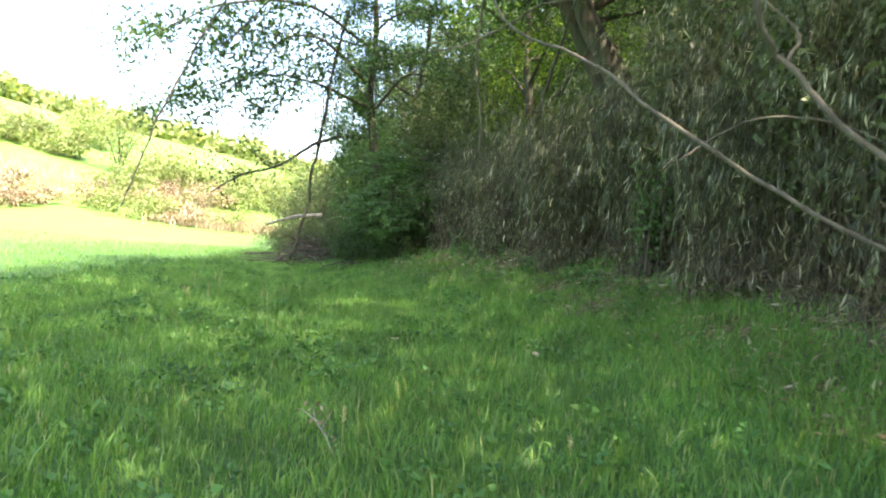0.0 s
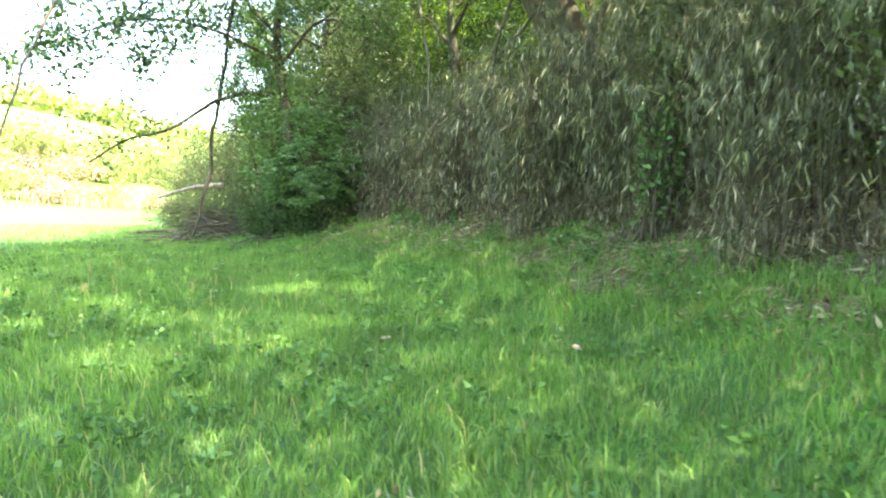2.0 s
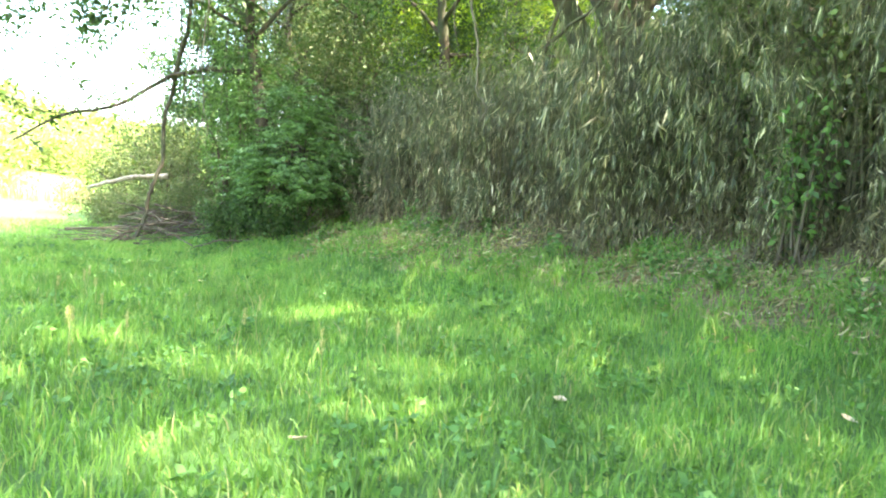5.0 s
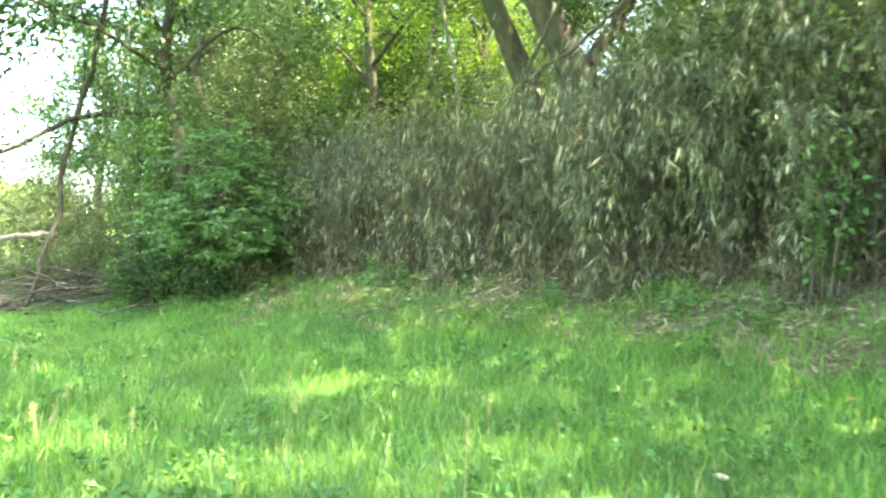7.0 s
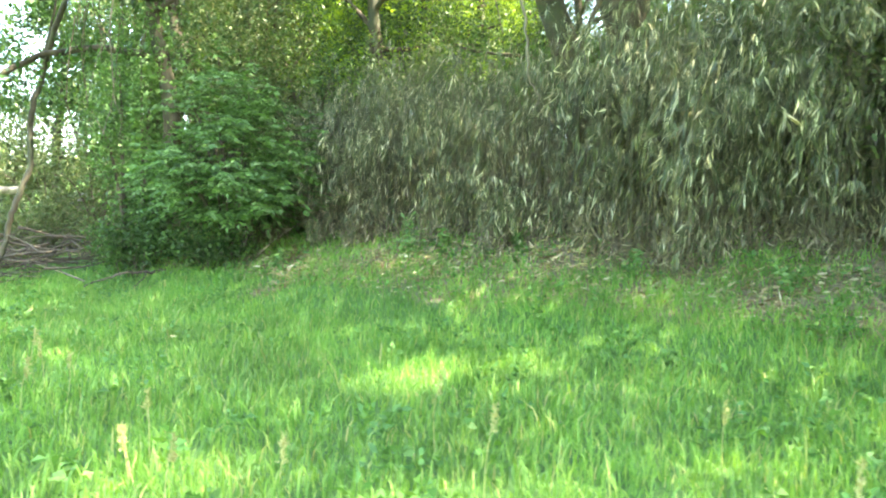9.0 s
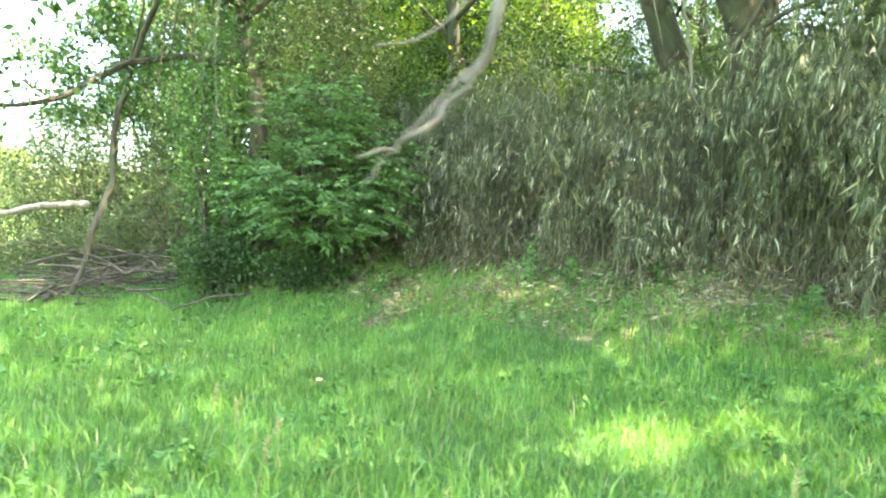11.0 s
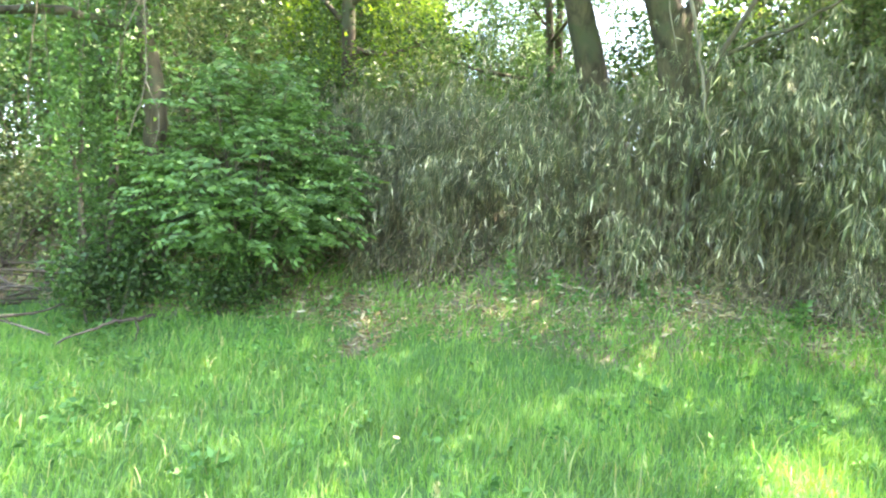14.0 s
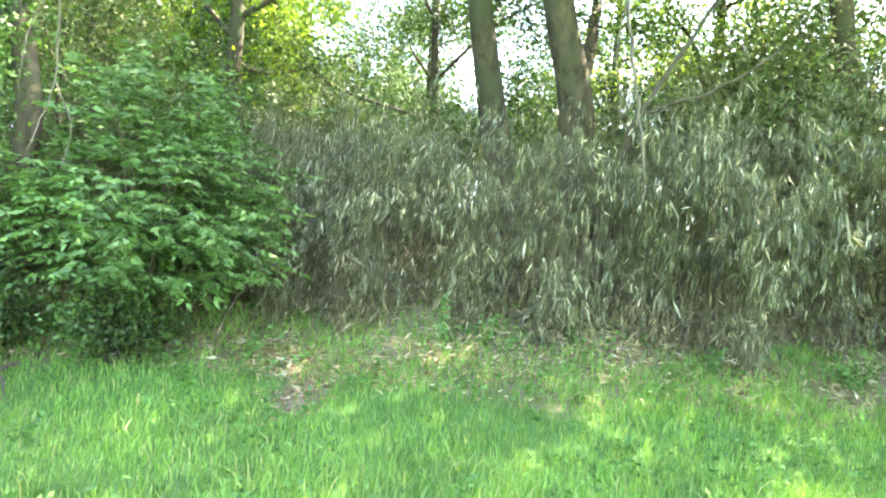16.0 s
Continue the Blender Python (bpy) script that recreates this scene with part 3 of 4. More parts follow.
YOUNG = "sunlit yellow-green young foliage behind the shrub"
GREEN = "light green bush behind the leafy shrub"
DEEP = "dark evergreen bush deep in the wood"
OLIVE = "tangled olive bush on the bank's end"
MID = "green undergrowth bush in the wood above the bamboo"
for k, (text, place, size, count, leaf, mat) in enumerate((
        (YOUNG, (6.4, 25.4), (1.5, 1.4, 4.8), 5200, 0.11, YOUNG_LEAF), (YOUNG, (2.4, 25.6), (2.0, 1.6, 4.4), 5200, 0.11, YOUNG_LEAF),
        (MID, (5.9, 22.4), (2.0, 1.8, 2.0), 5600, 0.10, TREE_LEAF), (GREEN, (0.9, 22.6), (1.8, 1.4, 3.6), 6800, 0.085, TREE_LEAF),
        (GREEN, (3.2, 21.8), (1.6, 1.3, 2.6), 5600, 0.085, OLIVE_LEAF), (GREEN, (-0.7, 22.8), (1.6, 1.2, 4.9), 9000, 0.085, OLIVE_LEAF),
        (MID, (9.2, 24.6), (2.6, 1.8, 4.4), 9000, 0.1, TREE_LEAF), (MID, (4.4, 28.0), (2.4, 2.0, 5.0), 5600, 0.13, TREE_LEAF),
        (MID, (0.8, 29.0), (2.4, 2.0, 5.0), 5600, 0.13, TREE_LEAF), (DEEP, (11.5, 19.0), (2.4, 2.2, 4.0), 4600, 0.15, TREE_LEAF),
        (MID, (7.6, 17.4), (1.6, 1.6, 1.6), 3200, 0.11, OLIVE_LEAF), (DEEP, (9.4, 11.5), (2.4, 2.4, 6.0), 6000, 0.15, TREE_LEAF),
        (DEEP, (8.8, 6.0), (2.4, 2.6, 6.5), 6000, 0.15, TREE_LEAF), (DEEP, (8.2, 1.0), (2.4, 2.6, 6.5), 5000, 0.15, TREE_LEAF),
        (OLIVE, (4.6, 11.4), (1.5, 1.7, 4.4), 5200, 0.11, OLIVE_LEAF), (OLIVE, (4.9, 8.4), (1.4, 1.7, 4.8), 5200, 0.11, OLIVE_LEAF),
        (OLIVE, (5.2, 5.2), (1.4, 1.7, 4.8), 4600, 0.11, OLIVE_LEAF),
        (OLIVE, (-3.0, 24.6), (1.1, 1.2, 2.3), 4600, 0.07, OLIVE_LEAF), (OLIVE, (-3.9, 26.8), (1.6, 1.3, 2.2), 5200, 0.08, OLIVE_LEAF),
        (OLIVE, (-5.8, 29.5), (1.9, 1.5, 2.6), 4600, 0.09, OLIVE_LEAF), (MID, (-5.0, 32.5), (2.4, 2.0, 4.0), 4600, 0.12, TREE_LEAF),
        (MID, (-7.5, 35.0), (2.4, 2.0, 3.2), 3600, 0.13, HAZED_LEAF),
        (MID, (7.0, 16.0), (1.6, 1.6, 3.2), 5600, 0.11, TREE_LEAF), (MID, (8.4, 18.6), (1.9, 1.7, 3.6), 5600, 0.12, TREE_LEAF),
        (MID, (6.4, 13.6), (1.5, 1.7, 4.6), 6000, 0.11, OLIVE_LEAF), (MID, (9.6, 21.6), (2.0, 1.8, 3.4), 5000, 0.13, TREE_LEAF),
        (MID, (6.2, 19.8), (1.6, 1.5, 2.4), 5000, 0.10, TREE_LEAF), (MID, (4.0, 24.4), (1.8, 1.5, 4.6), 6000, 0.11, TREE_LEAF),
        (MID, (11.5, 14.5), (2.4, 2.4, 5.5), 5200, 0.16, TREE_LEAF), (OLIVE, (-4.7, 27.9), (1.5, 1.3, 3.0), 5200, 0.08, OLIVE_LEAF),
        (GREEN, (-2.7, 28.6), (1.6, 1.3, 4.6), 5600, 0.11, TREE_LEAF), ("bright green climbing plant tangled in the bamboo", (3.6, 11.1), (0.35, 0.5, 1.9), 420, 0.11, SHRUB_LEAF),
        (MID, (5.8, 15.0), (1.3, 1.4, 4.4), 5200, 0.10, OLIVE_LEAF), (MID, (8.0, 13.0), (1.9, 1.9, 5.5), 5600, 0.13, TREE_LEAF),
        (OLIVE, (-4.9, 25.3), (1.0, 0.9, 1.2), 4200, 0.06, OLIVE_LEAF), (OLIVE, (-5.7, 26.7), (1.1, 0.9, 1.1), 4200, 0.06, OLIVE_LEAF),
        (OLIVE, (-3.9, 24.9), (0.9, 0.9, 1.3), 4200, 0.06, OLIVE_LEAF), (OLIVE, (-6.6, 28.4), (1.3, 1.1, 1.2), 3600, 0.07, OLIVE_LEAF),
        (DEEP, (15.5, 8.0), (3.2, 3.0, 9.0), 4600, 0.24, TREE_LEAF), (DEEP, (16.5, 13.0), (3.2, 3.0, 8.0), 4600, 0.24, TREE_LEAF),
        (DEEP, (17.0, 18.5), (3.2, 2.6, 7.0), 4200, 0.24, TREE_LEAF), (DEEP, (17.0, 26.5), (2.6, 2.4, 9.0), 10000, 0.17, TREE_LEAF),
        (DEEP, (14.5, 33.0), (3.4, 3.0, 9.5), 8000, 0.32, TREE_LEAF), (DEEP, (8.5, 34.0), (3.6, 3.0, 11.0), 9500, 0.34, TREE_LEAF),
        (DEEP, (3.0, 34.5), (3.6, 3.0, 11.0), 9500, 0.34, TREE_LEAF),
        (DEEP, (5.8, 31.5), (3.0, 2.4, 9.5), 8000, 0.26, TREE_LEAF), (DEEP, (11.6, 31.0), (3.0, 2.6, 10.5), 8000, 0.28, TREE_LEAF),
        (MID, (1.4, 31.5), (2.2, 2.0, 8.0), 7000, 0.18, TREE_LEAF), (MID, (-1.2, 32.6), (2.4, 2.0, 9.0), 9000, 0.17, TREE_LEAF), (OLIVE, (-0.9, 29.4), (1.8, 1.5, 7.0), 8000, 0.12, OLIVE_LEAF),
        (OLIVE, (4.7, 12.9), (1.2, 1.5, 4.7), 8500, 0.085, OLIVE_LEAF), (OLIVE, (0.6, 24.8), (1.5, 1.2, 5.6), 8000, 0.1, OLIVE_LEAF), (GREEN, (-2.2, 25.6), (1.5, 1.2, 3.8), 5600, 0.09, TREE_LEAF),
        ("dark green bush against the vine-hung tree", (-2.6, 22.3), (1.0, 0.9, 4.5), 8500, 0.085, SHRUB_LEAF), ("low dark green undergrowth at the shrub's foot", (-2.7, 21.7), (0.8, 0.6, 1.2), 3200, 0.08, TREE_LEAF),
        ("low dark green undergrowth at the shrub's foot", (-1.7, 20.5), (0.9, 0.6, 0.9), 2600, 0.07, TREE_LEAF),
        (DEEP, (19.0, 27.0), (3.2, 3.0, 8.0), 5200, 0.2, TREE_LEAF), (DEEP, (21.0, 22.0), (3.2, 3.0, 8.0), 4800, 0.2, TREE_LEAF), (DEEP, (21.5, 31.0), (3.4, 3.0, 9.0), 5200, 0.22, TREE_LEAF))):
    bush("bush", text, place, size, count, leaf, mat, 120 + k)


def leafy_shrub():
    """Arching stems that carry compound leaves of nine leaflets."""
    root = base("leafy_shrub", on_ground(-1.2, 20.7), "fresh green shrub with drooping compound leaves on the bank", "shrub")
    own = np.random.default_rng(40)
    foot = np.array(on_ground(-1.2, 20.7, -0.05))
    tips = []
    for k in range(16):
        a = k * 2.4
        r = math.sqrt((k + 0.5) / 16)
        tip = foot + (math.cos(a) * 1.75 * r, math.sin(a) * 1.5 * r, 3.5 * (1.02 - 0.62 * r * r) * own.uniform(0.85, 1.05))
        line = spline([foot + own.normal(0, 0.12, 3) * (1, 1, 0), foot * 0.4 + tip * 0.6 + (0, 0, 0.35), tip], 7)
        part("stem", np_mesh("stem", *tube(line, np.linspace(0.022, 0.006, len(line)), 6), BRUSHWOOD, True), root)
        tips.append(line[4:])
    tips = np.concatenate(tips)
    n = 2600
    at = tips[own.integers(0, len(tips), n)] + own.normal(0, 0.26, (n, 3))
    hollow = np.sin(at[:, 0] * 4.1 + 1.2 * np.sin(at[:, 2] * 3.0)) * np.sin(at[:, 2] * 4.6 + np.sin(at[:, 0] * 2.7 + at[:, 1]))
    at = at[own.uniform(size=n) < np.clip(0.62 + 0.8 * hollow, 0.08, 1)]
    n = len(at)
    at[:, 2] += np.clip(foot[2] + 1.0 - at[:, 2], 0, 1.0) * 0.75
    mid = foot + (0, 0, 1.5)
    way = unit(at - mid) + own.normal(0, 0.45, (n, 3)) + np.array((-0.2, -0.35, 0.0))
    way[:, 2] = way[:, 2] * 0.25 - 0.12
    way = unit(way)
    side = unit(np.cross(way, (0, 0, 1.0)))
    pieces = []
    for j, (s, q) in enumerate(((0.2, 1), (0.2, -1), (0.42, 1), (0.42, -1), (0.64, 1), (0.64, -1), (0.85, 1), (0.85, -1), (1.0, 0))):
        c = at + way * s * 0.38
        c = c - np.array((0, 0, 0.05)) * s * s
        d = way * (0.55 if q else 1.0) + side * q - np.array((0, 0, 0.32))
        size = own.uniform(0.10, 0.16, n)
        pieces.append(leaves(c, d, size, size * 0.36, 0.2))
    part("leaves", np_mesh("leaves", *join(pieces), SHRUB_LEAF), root)


leafy_shrub()


# ---- branches and dead wood ----
def bough(name, label, category, lines, material, twig_leaves=0, leaf_material_used=None, leaf_size=0.08, spread=0.12):
    """One branch system: the first line is the main stem, the others fork from it. A line is (points, thick, thin)."""
    first = lines[0][0][0]
    root = base(name, first, label, category)
    sites = []
    for k, (pts, thick, thin) in enumerate(lines):
        ln = spline(pts, 6)
        ln[1:-1] += rng.normal(0, min(thick * 0.35, 0.012), ln[1:-1].shape)
        part("stem" if k == 0 else "side_branch", np_mesh("stem", *tube(ln, np.linspace(thick, thin, len(ln)), 7), material, True), root)
        sites.append(ln)
    if twig_leaves:
        sites = np.concatenate(sites)
        v, f = crown(sites, (spread, spread, spread), twig_leaves, leaf_size)
        part("leaves", np_mesh("leaves", v, f, leaf_material_used), root)
    return root


bough("dead_limb", "bare pale dead limb leaning off the bank", "branch", [
    ([(3.9, 3.2, 1.15), (2.5, 3.75, 1.69), (1.68, 4.12, 2.22), (1.15, 4.6, 2.75), (0.65, 5.2, 3.15), (0.45, 5.5, 3.7)], 0.015, 0.008),
    ([(1.68, 4.12, 2.22), (1.55, 4.05, 2.12), (1.42, 4.0, 2.07)], 0.006, 0.003),
    ([(1.68, 4.12, 2.22), (1.95, 4.0, 2.36), (2.3, 3.9, 2.33), (2.6, 3.7, 2.15)], 0.006, 0.003),
    ([(0.65, 5.2, 3.15), (0.95, 5.1, 3.3), (1.65, 4.95, 3.32)], 0.007, 0.004),
    ([(0.65, 5.2, 3.15), (0.3, 5.3, 3.0), (-0.1, 5.4, 2.95)], 0.008, 0.003)], DEAD)
bough("dead_limb", "bare crooked dead limb leaning off the bank", "branch", [
    ([(4.0, 2.6, 1.15), (2.9, 3.0, 1.5), (2.03, 3.1, 2.05), (1.66, 3.2, 2.44), (1.46, 3.05, 2.63), (1.4, 3.0, 3.3)], 0.017, 0.011),
    ([(1.66, 3.2, 2.44), (1.75, 3.3, 2.6), (1.6, 3.4, 2.8)], 0.008, 0.003)], DEAD)
bough("overhanging_bough", "leafy bough drooping over the meadow's end", "branch", [
    ([(-2.5, 22.0, 4.4), (-3.4, 22.3, 4.4), (-4.3, 22.4, 4.1), (-5.3, 21.8, 3.3), (-6.2, 21.2, 2.95), (-7.0, 20.6, 2.3)], 0.075, 0.02),
    ([(-5.3, 21.8, 3.3), (-5.9, 21.4, 3.6), (-6.6, 21.0, 4.2)], 0.02, 0.006),
    ([(-6.2, 21.2, 2.95), (-6.8, 21.0, 3.0), (-7.6, 20.8, 3.4)], 0.015, 0.005)], BARK, 430, TREE_LEAF, 0.13, 0.25)
bough("overhanging_bough", "leafy bough drooping over the meadow's end", "branch", [
    ([(-2.6, 21.8, 6.2), (-3.8, 21.0, 7.2), (-4.8, 20.2, 7.0), (-5.4, 19.6, 6.0), (-6.0, 19.0, 5.2)], 0.06, 0.01),
    ([(-4.8, 20.2, 7.0), (-5.6, 19.6, 7.0), (-6.4, 19.0, 6.4)], 0.025, 0.006),
    ([(-3.8, 21.0, 7.2), (-4.4, 20.5, 6.2), (-5.0, 20.2, 5.4), (-5.6, 20.0, 4.6)], 0.02, 0.006)], BARK, 1500, TREE_LEAF, 0.16, 0.33)
bough("overhanging_bough", "leafy bough reaching far over the meadow's end", "branch", [
    ([(-2.6, 21.8, 7.4), (-4.4, 20.8, 8.2), (-6.4, 19.8, 7.8), (-7.8, 19.0, 6.8), (-8.8, 18.6, 5.8)], 0.06, 0.01),
    ([(-6.4, 19.8, 7.8), (-7.0, 19.9, 7.0), (-7.4, 20.0, 6.0), (-7.6, 20.0, 5.2)], 0.022, 0.006),
    ([(-4.4, 20.8, 8.2), (-5.2, 20.0, 7.8), (-6.0, 19.2, 6.8), (-6.3, 18.9, 6.0)], 0.022, 0.006),
    ([(-7.8, 19.0, 6.8), (-8.6, 19.2, 6.8), (-9.6, 19.2, 6.4)], 0.016, 0.005)], BARK, 1500, TREE_LEAF, 0.17, 0.26)
bough("overhanging_bough", "leafy bough reaching far over the meadow's end", "branch", [
    ([(-2.5, 22.0, 5.4), (-4.4, 21.2, 6.0), (-6.0, 20.6, 5.9), (-7.4, 20.2, 5.2), (-8.6, 19.8, 4.3)], 0.05, 0.008),
    ([(-6.0, 20.6, 5.9), (-6.8, 20.2, 5.0), (-7.2, 20.0, 4.2)], 0.018, 0.005),
    ([(-4.4, 21.2, 6.0), (-5.2, 20.8, 5.3), (-5.8, 20.6, 4.7)], 0.018, 0.005),
    ([(-7.4, 20.2, 5.2), (-8.2, 20.4, 5.1), (-9.2, 20.4, 4.6)], 0.014, 0.004)], BARK, 1400, TREE_LEAF, 0.16, 0.24)
bough("hanging_vine", "dark leafless vine hanging to the ground", "vine", [
    ([(-4.9, 22.5, 0.25), (-4.72, 22.6, 0.8), (-4.62, 22.5, 1.4), (-4.36, 22.6, 2.2), (-4.34, 22.6, 3.1), (-4.14, 22.6, 4.1), (-3.86, 22.1, 5.2), (-3.72, 22.0, 6.2), (-3.2, 21.7, 8.4)], 0.05, 0.05),
    ([(-4.2, 22.6, 4.1), (-4.0, 22.5, 5.2), (-4.1, 22.3, 6.6)], 0.025, 0.012)], BARK)
bough("pale_log", "pale weathered log lying over the brush pile", "log", [
    ([(-4.5, 25.7, 1.8), (-5.0, 25.5, 1.76), (-5.6, 25.2, 1.65), (-6.4, 24.8, 1.35)], 0.09, 0.05)], PALE_WOOD)
bough("fallen_stick", "dark forked stick lying in the grass", "stick", [
    ([(-2.2, 21.4, 0.35), (-2.6, 21.2, 0.33), (-3.1, 21.0, 0.32), (-3.6, 21.1, 0.1)], 0.03, 0.015),
    ([(-2.6, 21.2, 0.33), (-2.7, 20.9, 0.25), (-2.9, 20.6, 0.12)], 0.016, 0.006)], BRUSHWOOD)
bough("leaning_limb", "dark leaning forked limb rising out of the bamboo", "branch", [
    ([on_ground(2.7, 15.9, -0.05), (2.35, 15.5, 3.6), (2.25, 15.3, 4.3), (2.5, 14.6, 5.6), (2.8, 13.9, 6.9)], 0.055, 0.025),
    ([(2.3, 15.25, 4.35), (2.65, 14.2, 4.85), (3.0, 13.4, 5.5)], 0.035, 0.014),
    ([(2.6, 14.4, 5.9), (2.3, 14.0, 6.6), (2.2, 13.4, 7.2)], 0.02, 0.008)], BARK)
bough("leaning_limb", "dark limb forking from the leaning tree", "branch", [
    ([(4.65, 16.8, 4.5), (5.15, 16.8, 5.7), (5.9, 16.8, 6.8), (6.9, 16.9, 8.8)], 0.2, 0.1)], BARK)
bough("hanging_dead_branch", "pale dead branch hanging down over the bamboo", "branch", [
    ([(0.9, 15.6, 7.5), (0.76, 15.35, 5.4), (0.95, 15.15, 4.1), (0.92, 15.05, 3.4), (1.1, 15.0, 3.1), (1.01, 15.03, 2.87)], 0.03, 0.01),
    ([(0.76, 15.35, 5.4), (0.6, 15.4, 4.6), (0.7, 15.3, 3.9)], 0.012, 0.005)], DEAD)
bough("hanging_dead_branch", "pale thin dead twigs hanging before the shrub", "branch", [
    ([(-3.3, 19.7, 5.5), (-3.4, 19.75, 4.2), (-3.35, 19.75, 3.2), (-3.5, 19.8, 2.5)], 0.014, 0.005),
    ([(-3.35, 19.75, 3.2), (-3.25, 19.6, 2.8), (-3.3, 19.6, 2.4)], 0.008, 0.003),
    ([(-3.4, 19.75, 4.2), (-3.6, 19.8, 3.6), (-3.7, 19.7, 3.0)], 0.008, 0.003)], DEAD)
bough("arched_stem", "thin dry stem arching over the bank's grass", "stick", [
    ([(-1.1, 19.6, 0.75), (-0.5, 19.9, 1.15), (0.4, 20.3, 1.5), (1.5, 20.8, 1.62)], 0.01, 0.005)], DEAD)


for k in range(14):
    vx, vy = -2.5 - 1.5 * rng.uniform(), 21.4 + 1.2 * rng.uniform()
    vz, drop = rng.uniform(4.6, 7.0), rng.uniform(1.2, 2.8)
    bough("hanging_vine", "thin dark vine dangling from the meadow-end tree", "vine", [
        ([(vx, vy, vz), (vx - 0.1, vy, vz - drop * 0.5), (vx - 0.05 + rng.normal(0, 0.1), vy, vz - drop)], 0.012, 0.005)], BRUSHWOOD, 26, TREE_LEAF, 0.07, 0.09)


def brush_pile():
    root = base("brush_pile", on_ground(-4.9, 23.4), "heap of brown dead branches at the meadow's edge", "brush pile")
    own = np.random.default_rng(50)
    for k in range(70):
        a = own.uniform(0, 2 * np.pi)
        c = np.array((-4.6 + own.normal(0, 0.75), 23.6 + own.normal(0, 0.8), 0))
        c[2] = float(height(c[0], c[1])) + abs(own.normal(0, 0.42)) * math.exp(-((c[0] + 4.4) / 1.6) ** 2)
        half = own.uniform(0.5, 1.3)
        d = np.array((math.cos(a), math.sin(a), own.normal(0, 0.22))) * half
        e0, e1 = c - d, c + d
        for e in (e0, e1):
            e[2] = max(e[2], float(height(e[0], e[1])) + 0.02)
        ln = spline([e0, (e0 + e1) / 2 + own.normal(0, 0.1, 3), e1], 4)
        pieces = [tube(ln, np.linspace(own.uniform(0.012, 0.035), 0.006, len(ln)), 5)]
        for j in range(2):
            s = ln[own.integers(2, len(ln) - 1)]
            pieces.append(tube(np.array([s, s + own.normal(0, 0.15, 3), s + d * 0.4 + own.normal(0, 0.22, 3)]), (0.01, 0.007, 0.003), 4))
        part("branch", np_mesh("branch", *join(pieces), BRUSHWOOD if own.uniform() < 0.9 else DEAD, True), root)


brush_pile()

# ---- the far side: sunlit hillside ----
far_rng = np.random.default_rng(60)
for k in range(34):
    ang = 6 + 34 * (k + far_rng.uniform(0, 0.8)) / 34
    dist = far_rng.uniform(56, 74) if ang < 27 else far_rng.uniform(72, 100)
    wide, tall = far_rng.uniform(3.5, 6.0), far_rng.uniform(1.5, 3.4)
    if k == 20:
        ang, dist, wide, tall = 26.2, 70, 5.0, 7.5
    px, py = -math.sin(radians(ang)) * dist, math.cos(radians(ang)) * dist
    bush("bush", "rounded sunlit bush on the far hillside", (px, py), (wide * 0.55, wide * 0.5, tall), 1300, 0.32, HAZED_LEAF, 170 + k, "bushes on the hillside", 6)


for k in range(22):
    ang, dist = far_rng.uniform(13, 38), far_rng.uniform(44, 60)
    dry = k % 5 < 3
    bush("bush", "dry pinkish shrub clump on the sunlit slope" if dry else "low green scrub on the sunlit slope", (-math.sin(radians(ang)) * dist, math.cos(radians(ang)) * dist), (far_rng.uniform(1.2, 2.8), 1.4, far_rng.uniform(0.8, 1.7)), 900, 0.2, REED if dry else HAZED_LEAF, 230 + k, "scrub on the slope", 5)


def far_wood():
    n = 26000
    ang = np.radians(far_rng.uniform(-5, 75, n))
    dist = far_rng.uniform(112, 150, n)
    x, y = -np.sin(ang) * dist, np.cos(ang) * dist
    lump = 0.5 + 0.5 * np.sin(ang * 60) * np.cos(dist * 0.3)
    c = np.stack([x, y, height(x, y) + far_rng.uniform(0, 1, n) * (1.5 + 2.5 * lump)], 1)
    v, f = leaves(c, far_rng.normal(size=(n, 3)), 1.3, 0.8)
    tagged(new("far_woodland", np_mesh("far_woodland", v, f, HAZED_LEAF)), "wooded ridge of the far hill, haze put into its pale leaves", "woods", kind="stuff")


def reeds(name, label, places, tall, per):
    pieces = []
    for (x0, y0, sx, sy) in places:
        n = int(per * sx * sy)
        x, y = far_rng.normal(x0, sx * 0.5, n), far_rng.normal(y0, sy * 0.5, n)
        pieces.append(blades(x, y, tall * far_rng.uniform(0.5, 1.1, n), 0.25, 0.05))
    tagged(new(name, np_mesh(name, *join(pieces), REED)), label, "reeds", kind="stuff")


far_wood()
reeds("dry_reeds", "strip of dry pinkish reeds across the meadow's end", [(-13.6, 42.0, 4.0, 1.2), (-11.0, 42.6, 2.4, 1.2)], 0.95, 110)
reeds("hillside_reeds", "dry pinkish grass clumps on the sunlit slope", [(-33, 50, 8, 5), (-27, 53, 6, 4), (-40, 49, 8, 5), (-22, 56, 5, 3)], 1.1, 22)


